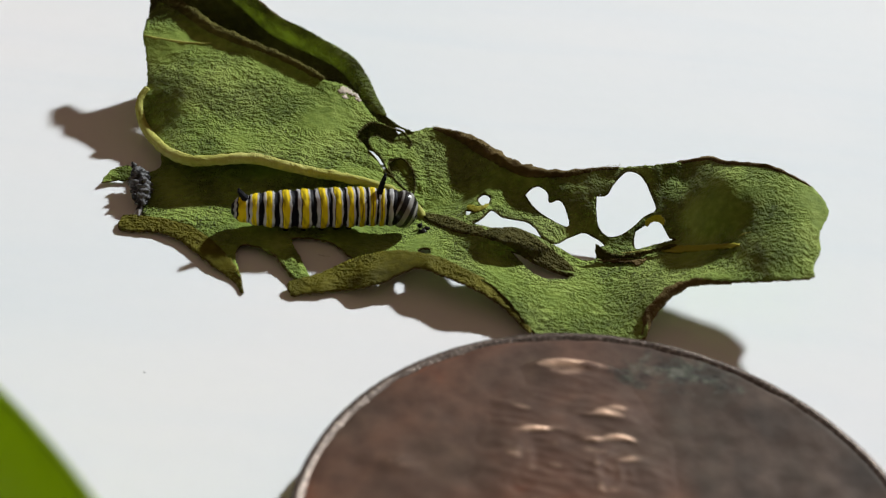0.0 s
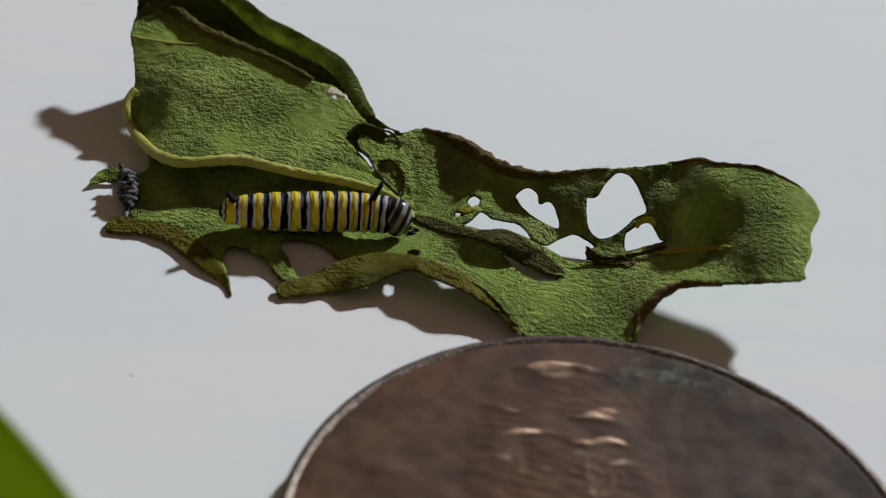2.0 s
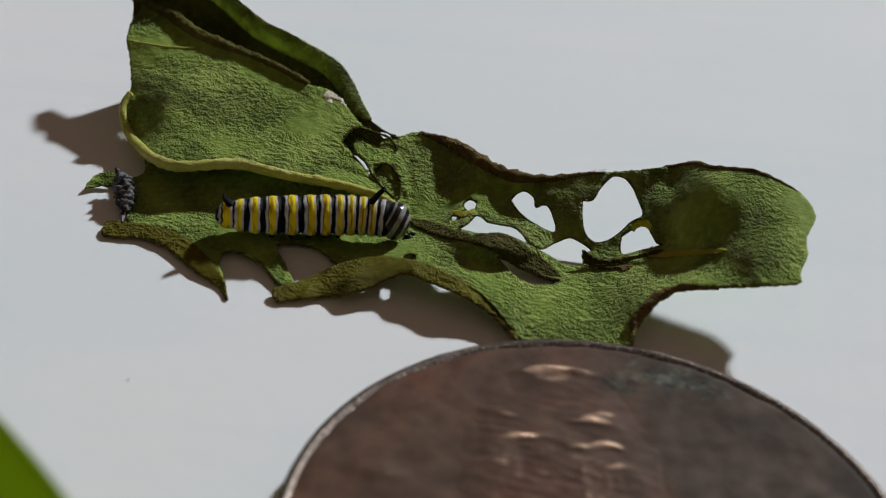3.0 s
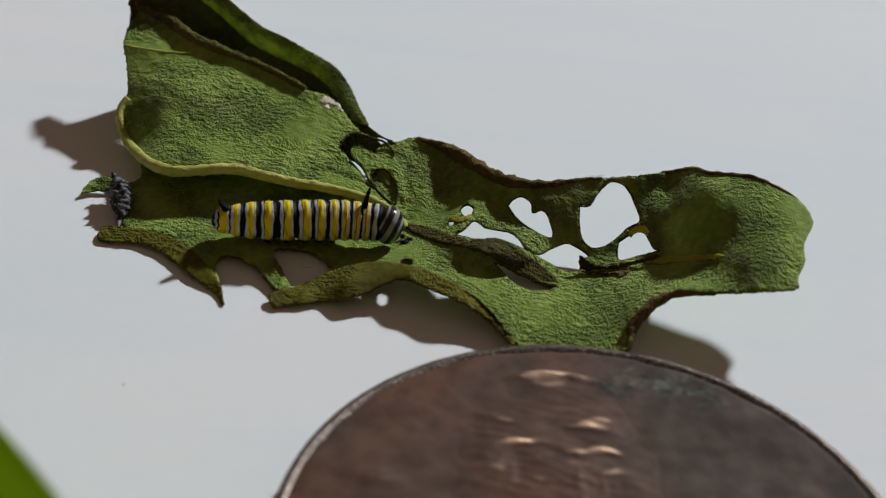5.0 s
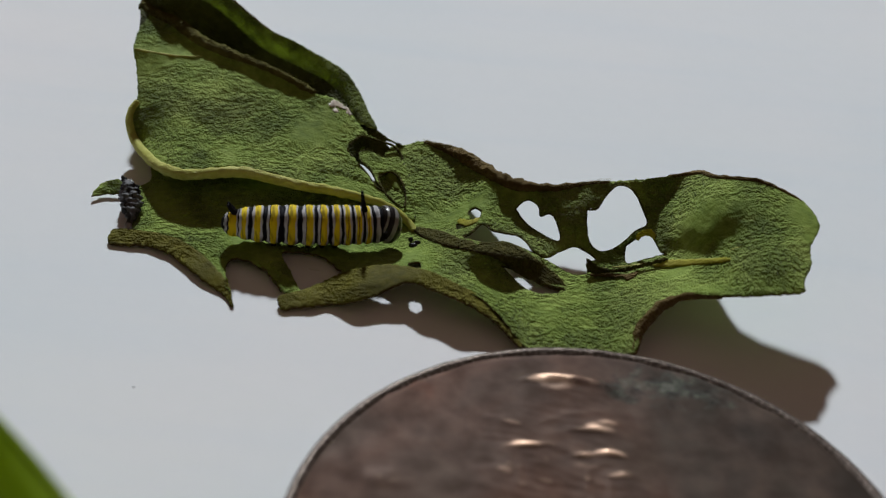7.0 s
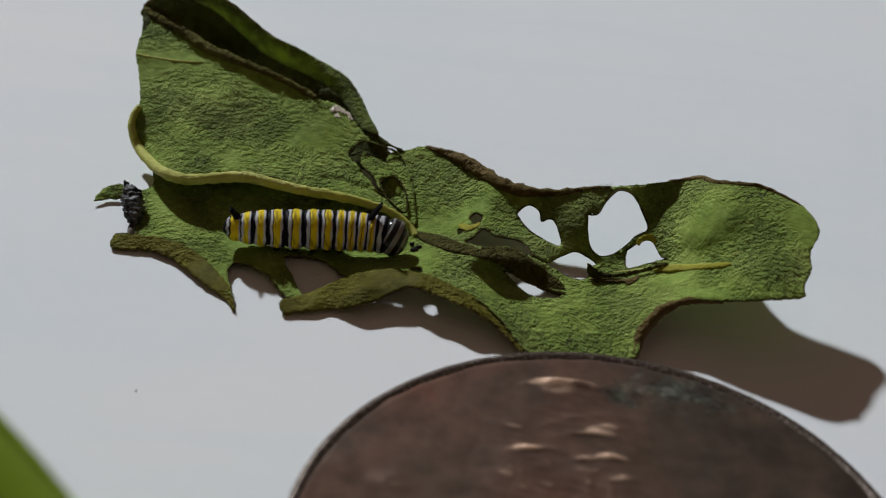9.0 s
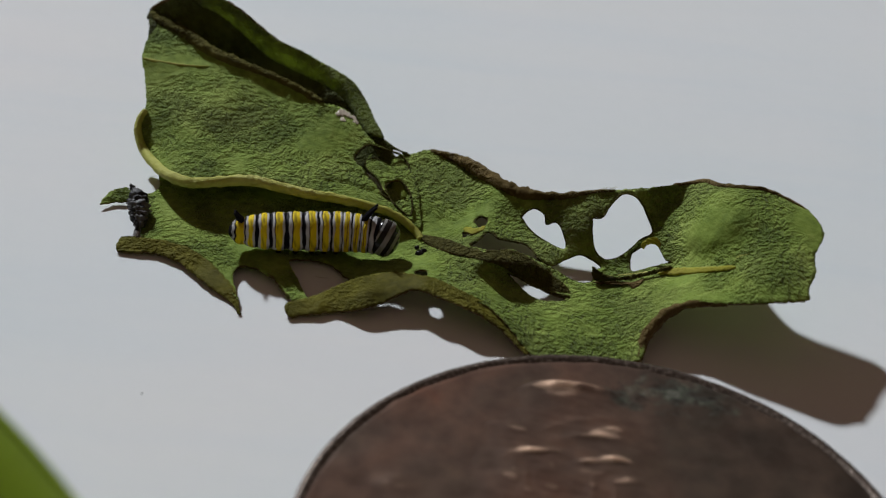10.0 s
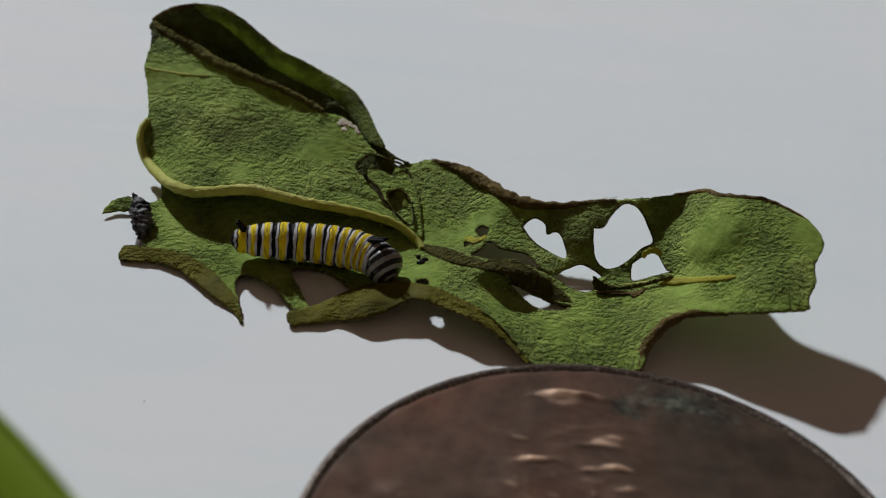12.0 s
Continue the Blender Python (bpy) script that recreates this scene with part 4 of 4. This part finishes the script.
def filament(length, radius):
    pts = [Vector((0.10 * length * (i / 8) ** 2, 0, length * i / 8)) * MM for i in range(9)]
    return tube(pts, [radius * MM * (1 - 0.6 * i / 8) for i in range(9)], 8, 1.0, 0.1)


FEELERS = []
FEELER_LEAN = ((0.0, 6), (0.5, -8), (1.0, 24), (1.5, 42), (2.0, 16), (2.5, 38), (3.0, 28), (5.0, 4), (5.5, 2), (6.0, 10), (6.5, -10), (7.0, -14),
               (9.0, 22), (9.5, 40), (10.5, 16), (11.3, 20), (12.0, 55))


# where the middle of each segment lies between tail and head
MIDDLES = (0.074, 0.153, 0.244, 0.352, 0.460, 0.551, 0.636, 0.710, 0.784, 0.852, 0.915)
GIRTHS = (0.72, 0.86, 0.93, 0.97, 0.98, 1.0, 1.0, 1.0, 0.98, 0.95, 0.93, 0.90)
BODY = 8.6


def caterpillar():
    thing = tagged(new("caterpillar"), "small caterpillar banded yellow, black and white on the leaf", "caterpillar")
    thing.location = (TAIL.x * MM, TAIL.y * MM, 0)
    mats = [BLACK, PALE, YELLOW, RUST]
    segs = []
    ends = (0.0, *MIDDLES, 1.0)
    for i in range(SEGMENTS):
        r = 1.04 * GIRTHS[i]
        length = BODY * (ends[i + 2] - ends[i]) * 0.5 * 1.04
        if i < 2:
            bands, slit = [(0.16, 0), (0.30, 1), (0.68, 2), (0.80, 1), (1.0, 0)], None
        elif i < 6:
            bands, slit = [(0.16, 0), (0.31, 1), (0.34, 0), (0.69, 2), (0.80, 1), (1.0, 0)], (0.31, 0.34, 1, 200, 330)
        else:
            bands, slit = [(0.19, 0), (0.32, 1), (0.68, 2), (0.79, 1), (1.0, 0)], (0.47, 0.56, 3, 118, 178) if i > 6 else None
        if i == SEGMENTS - 1:
            bands, slit = [(0.34, 0), (0.66, 1), (1.0, 0)], None
        seg = part("segment", ring_body(length, r, bands, i * 3.7, 1.04 * GIRTHS[i + 1], slit=slit), mats, thing)
        segs.append(seg)
        if i in (0, 9):
            for s in (1, -1):
                fil = part("filament", filament(0.62 if i == 0 else 1.1, 0.17 if i == 0 else 0.16), BLACK, seg, "soft black filament")
                lean = -40 if i == 0 else 15
                fil.matrix_basis = pose((-0.45 if i == 0 else -0.15) * MM, s * 0.07 * MM, r * 0.85 * MM, -s * 3, lean, 0)
                if i == 9:
                    FEELERS.append((fil, s, r))
        if 1 < i < 7:
            for s in (1, -1):
                bm = tube([Vector((0, s * 0.25, -0.55)) * MM, Vector((0, s * 0.22, -0.85)) * MM, Vector((0, s * 0.2, -1.1)) * MM],
                          [0.2 * MM, 0.16 * MM, 0.12 * MM], 8)
                part("leg", bm, BLACK, seg)
    bm = ring_body(0.95, 0.60, [(0.16, 0), (0.3, 1), (0.38, 0), (0.8, 2), (0.88, 1), (1, 0)], 0.0, 0.74, rings=24)
    for v in bm.verts:
        f = 1 - 0.55 * max(0.0, -v.co.x / (0.475 * MM)) ** 2
        v.co.y *= f
        v.co.z *= f
    tail = part("tail_end", bm, mats, thing)
    # head: a rounded capsule with pale arcs round the face
    bm = bmesh.new()
    bmesh.ops.create_uvsphere(bm, u_segments=56, v_segments=60, radius=1.0 * MM)
    for f in bm.faces:
        d = math.degrees(f.calc_center_median().angle(Vector((0, 0, 1))))
        f.material_index = 1 if 12 < d < 28 or 44 < d < 60 or 78 < d < 95 or 118 < d < 126 else 0
    face = Vector((0.85, 0, -0.5)).normalized().to_track_quat("Z", "Y").to_matrix()
    for v in bm.verts:
        v.co = face @ v.co
        v.co *= 1 + 0.03 * noise.noise(v.co * 1800)
        v.co.x *= 0.74
        v.co.y *= 0.97
        v.co.z *= 0.93
    head = part("head", bm, [HEADSKIN, HEADPALE], thing, "glossy black head with pale arcs")
    return thing, segs, tail, head


CATERPILLAR, SEGS, TAILEND, HEAD = caterpillar()


# ---- shed skin and droppings ----
FRASS = [(-15.70, 0.28, 0.90), (-15.33, -0.67, 0.85), (-15.12, -1.43, 0.60), (-15.05, -2.05, 0.45), (-15.13, -2.64, 0.12)]


def shed_skin():
    """A crumpled tube of dry skin with lumps, tags and a pale foot."""
    line = spline(FRASS, 0.06)
    n = len(line)
    pts = [Vector(q) * MM for q in line]
    rad = [MM * (0.22 + 0.26 * math.sin(math.pi * min(1, 1.25 * i / n)) * (1 + 0.3 * math.sin(i * 1.3))) if i < 0.8 * n else 0.13 * MM for i in range(n)]
    bm = tube(pts, rad, 26, 0.8, 0.4, 5)
    for f in bm.faces:
        c = f.calc_center_median() / MM
        grey = noise.noise(c * 3.1)
        f.material_index = 2 if c.y < FRASS[3][1] - 0.35 else 1 if grey > 0.0 else 0
    rng = random.Random(9)
    for k in range(9):
        c = Vector(line[rng.randrange(0, int(0.8 * n))]) + Vector((rng.uniform(-0.36, 0.36), rng.uniform(-0.2, 0.2), rng.uniform(-0.1, 0.22)))
        made = bmesh.ops.create_icosphere(bm, subdivisions=2, radius=rng.uniform(0.06, 0.17) * MM, matrix=Matrix.Translation(c * MM))
        for v in made["verts"]:
            v.co = c * MM + (v.co - c * MM) * (1 + 0.8 * noise.noise(v.co * 5200))
        for f in {f for v in made["verts"] for f in v.link_faces}:
            f.material_index = k % 3 == 0
    ob = part("shed_skin", bm, [SOOT, ASH, PALE], None)
    return tagged(ob, "crumpled black and grey shed skin beside the leaf", "shed skin")


shed_skin()
BEAD = [(-1.01, -2.15, 0.45), (-0.84, -1.90, 0.50), (-1.17, -1.69, 0.55)]


def dropping():
    rng = random.Random(4)
    bm = bmesh.new()
    for k, c in enumerate(BEAD):
        c, r = Vector(c), (0.24, 0.16, 0.13)[k]
        made = bmesh.ops.create_icosphere(bm, subdivisions=3, radius=r * MM, matrix=Matrix.Translation(c * MM))
        for v in made["verts"]:
            v.co = c * MM + (v.co - c * MM) * (1 + 0.35 * noise.noise(v.co * 5000))
    return tagged(part("dropping", bm, HEADSKIN, None), "tiny shiny black dropping on the leaf", "dropping")


dropping()


def stray_hair():
    q = [Vector(p) * MM for p in spline([(-5.91, -4.37, 0.15), (-5.62, -4.52, 0.20), (-5.35, -4.41, 0.15)], 0.05)]
    return tagged(part("hair", tube(q, 0.012 * MM, 6), PALE, None), "short pale hair on the tabletop", "hair")


stray_hair()


def speck():
    bm = bmesh.new()
    c = Vector((-12.41, -14.08, 0.06))
    bmesh.ops.create_icosphere(bm, subdivisions=2, radius=0.045 * MM, matrix=Matrix.Translation(c * MM))
    for v in bm.verts:
        v.co.z = max(0.0, c.z * MM + (v.co.z - c.z * MM) * 0.6)
    return tagged(part("dust_speck", bm, ASH, None), "tiny grey speck of dust on the tabletop", "dust speck")


speck()


# ---- what moves ----
def spine(row):
    """Stations along the back from tail to head at one time, as poses in the caterpillar's space."""
    t, x, y, z, turn, nod = row
    base = Vector((TAIL.x, TAIL.y, 0))
    p0, p3 = TAIL - base, Vector((x, y, z)) - base
    span = (p3 - p0).length
    lead = Vector((math.cos(radians(turn)), math.sin(radians(turn)), 0))
    p1, p2 = p0 + Vector((0.38 * span, 0.03 * span, 0.06)), p3 - lead * 0.3 * span

    def at(f):
        g = 1 - f
        return p0 * g ** 3 + p1 * 3 * g * g * f + p2 * 3 * g * f * f + p3 * f ** 3
    out = []
    for f in (0.0, *MIDDLES, 1.0):
        q, d = at(f), (at(min(1, f + 0.03)) - at(max(0, f - 0.03))).normalized()
        rise = math.degrees(math.asin(max(-1, min(1, d.z))))
        q.z = max(q.z, 1.45)
        out.append(pose(q.x * MM, q.y * MM, q.z * MM, 0, -rise, math.degrees(math.atan2(d.y, d.x))))
    return t, out


def motions():
    stations = [spine(r) for r in HEAD_ROWS]
    for k, ob in enumerate([TAILEND] + SEGS + [HEAD]):
        walk(ob, [(t, m[k]) for t, m in stations])
    for fil, s, r in FEELERS:
        walk(fil, [(t, pose(-0.15 * MM, s * 0.07 * MM, r * 0.85 * MM, -s * 3, lean, 0)) for t, lean in FEELER_LEAN])
    walk(sun, [(t, sun_pose(a, reach)) for t, a, reach in (
        (0.0, -34, 1.57), (2.0, -34, 1.57), (4.8, -33, 1.57), (5.2, -31.5, 1.57), (5.5, -28, 1.56), (5.8, -21.5, 1.54), (6.0, -17, 1.53),
        (6.3, -9, 1.5), (6.5, -3, 1.48), (6.8, 3, 1.48), (7.0, 8, 1.48), (7.2, 12, 1.48), (8.8, 31, 1.48), (9.5, 32, 1.48), (12.0, 32.5, 1.48))])


motions()
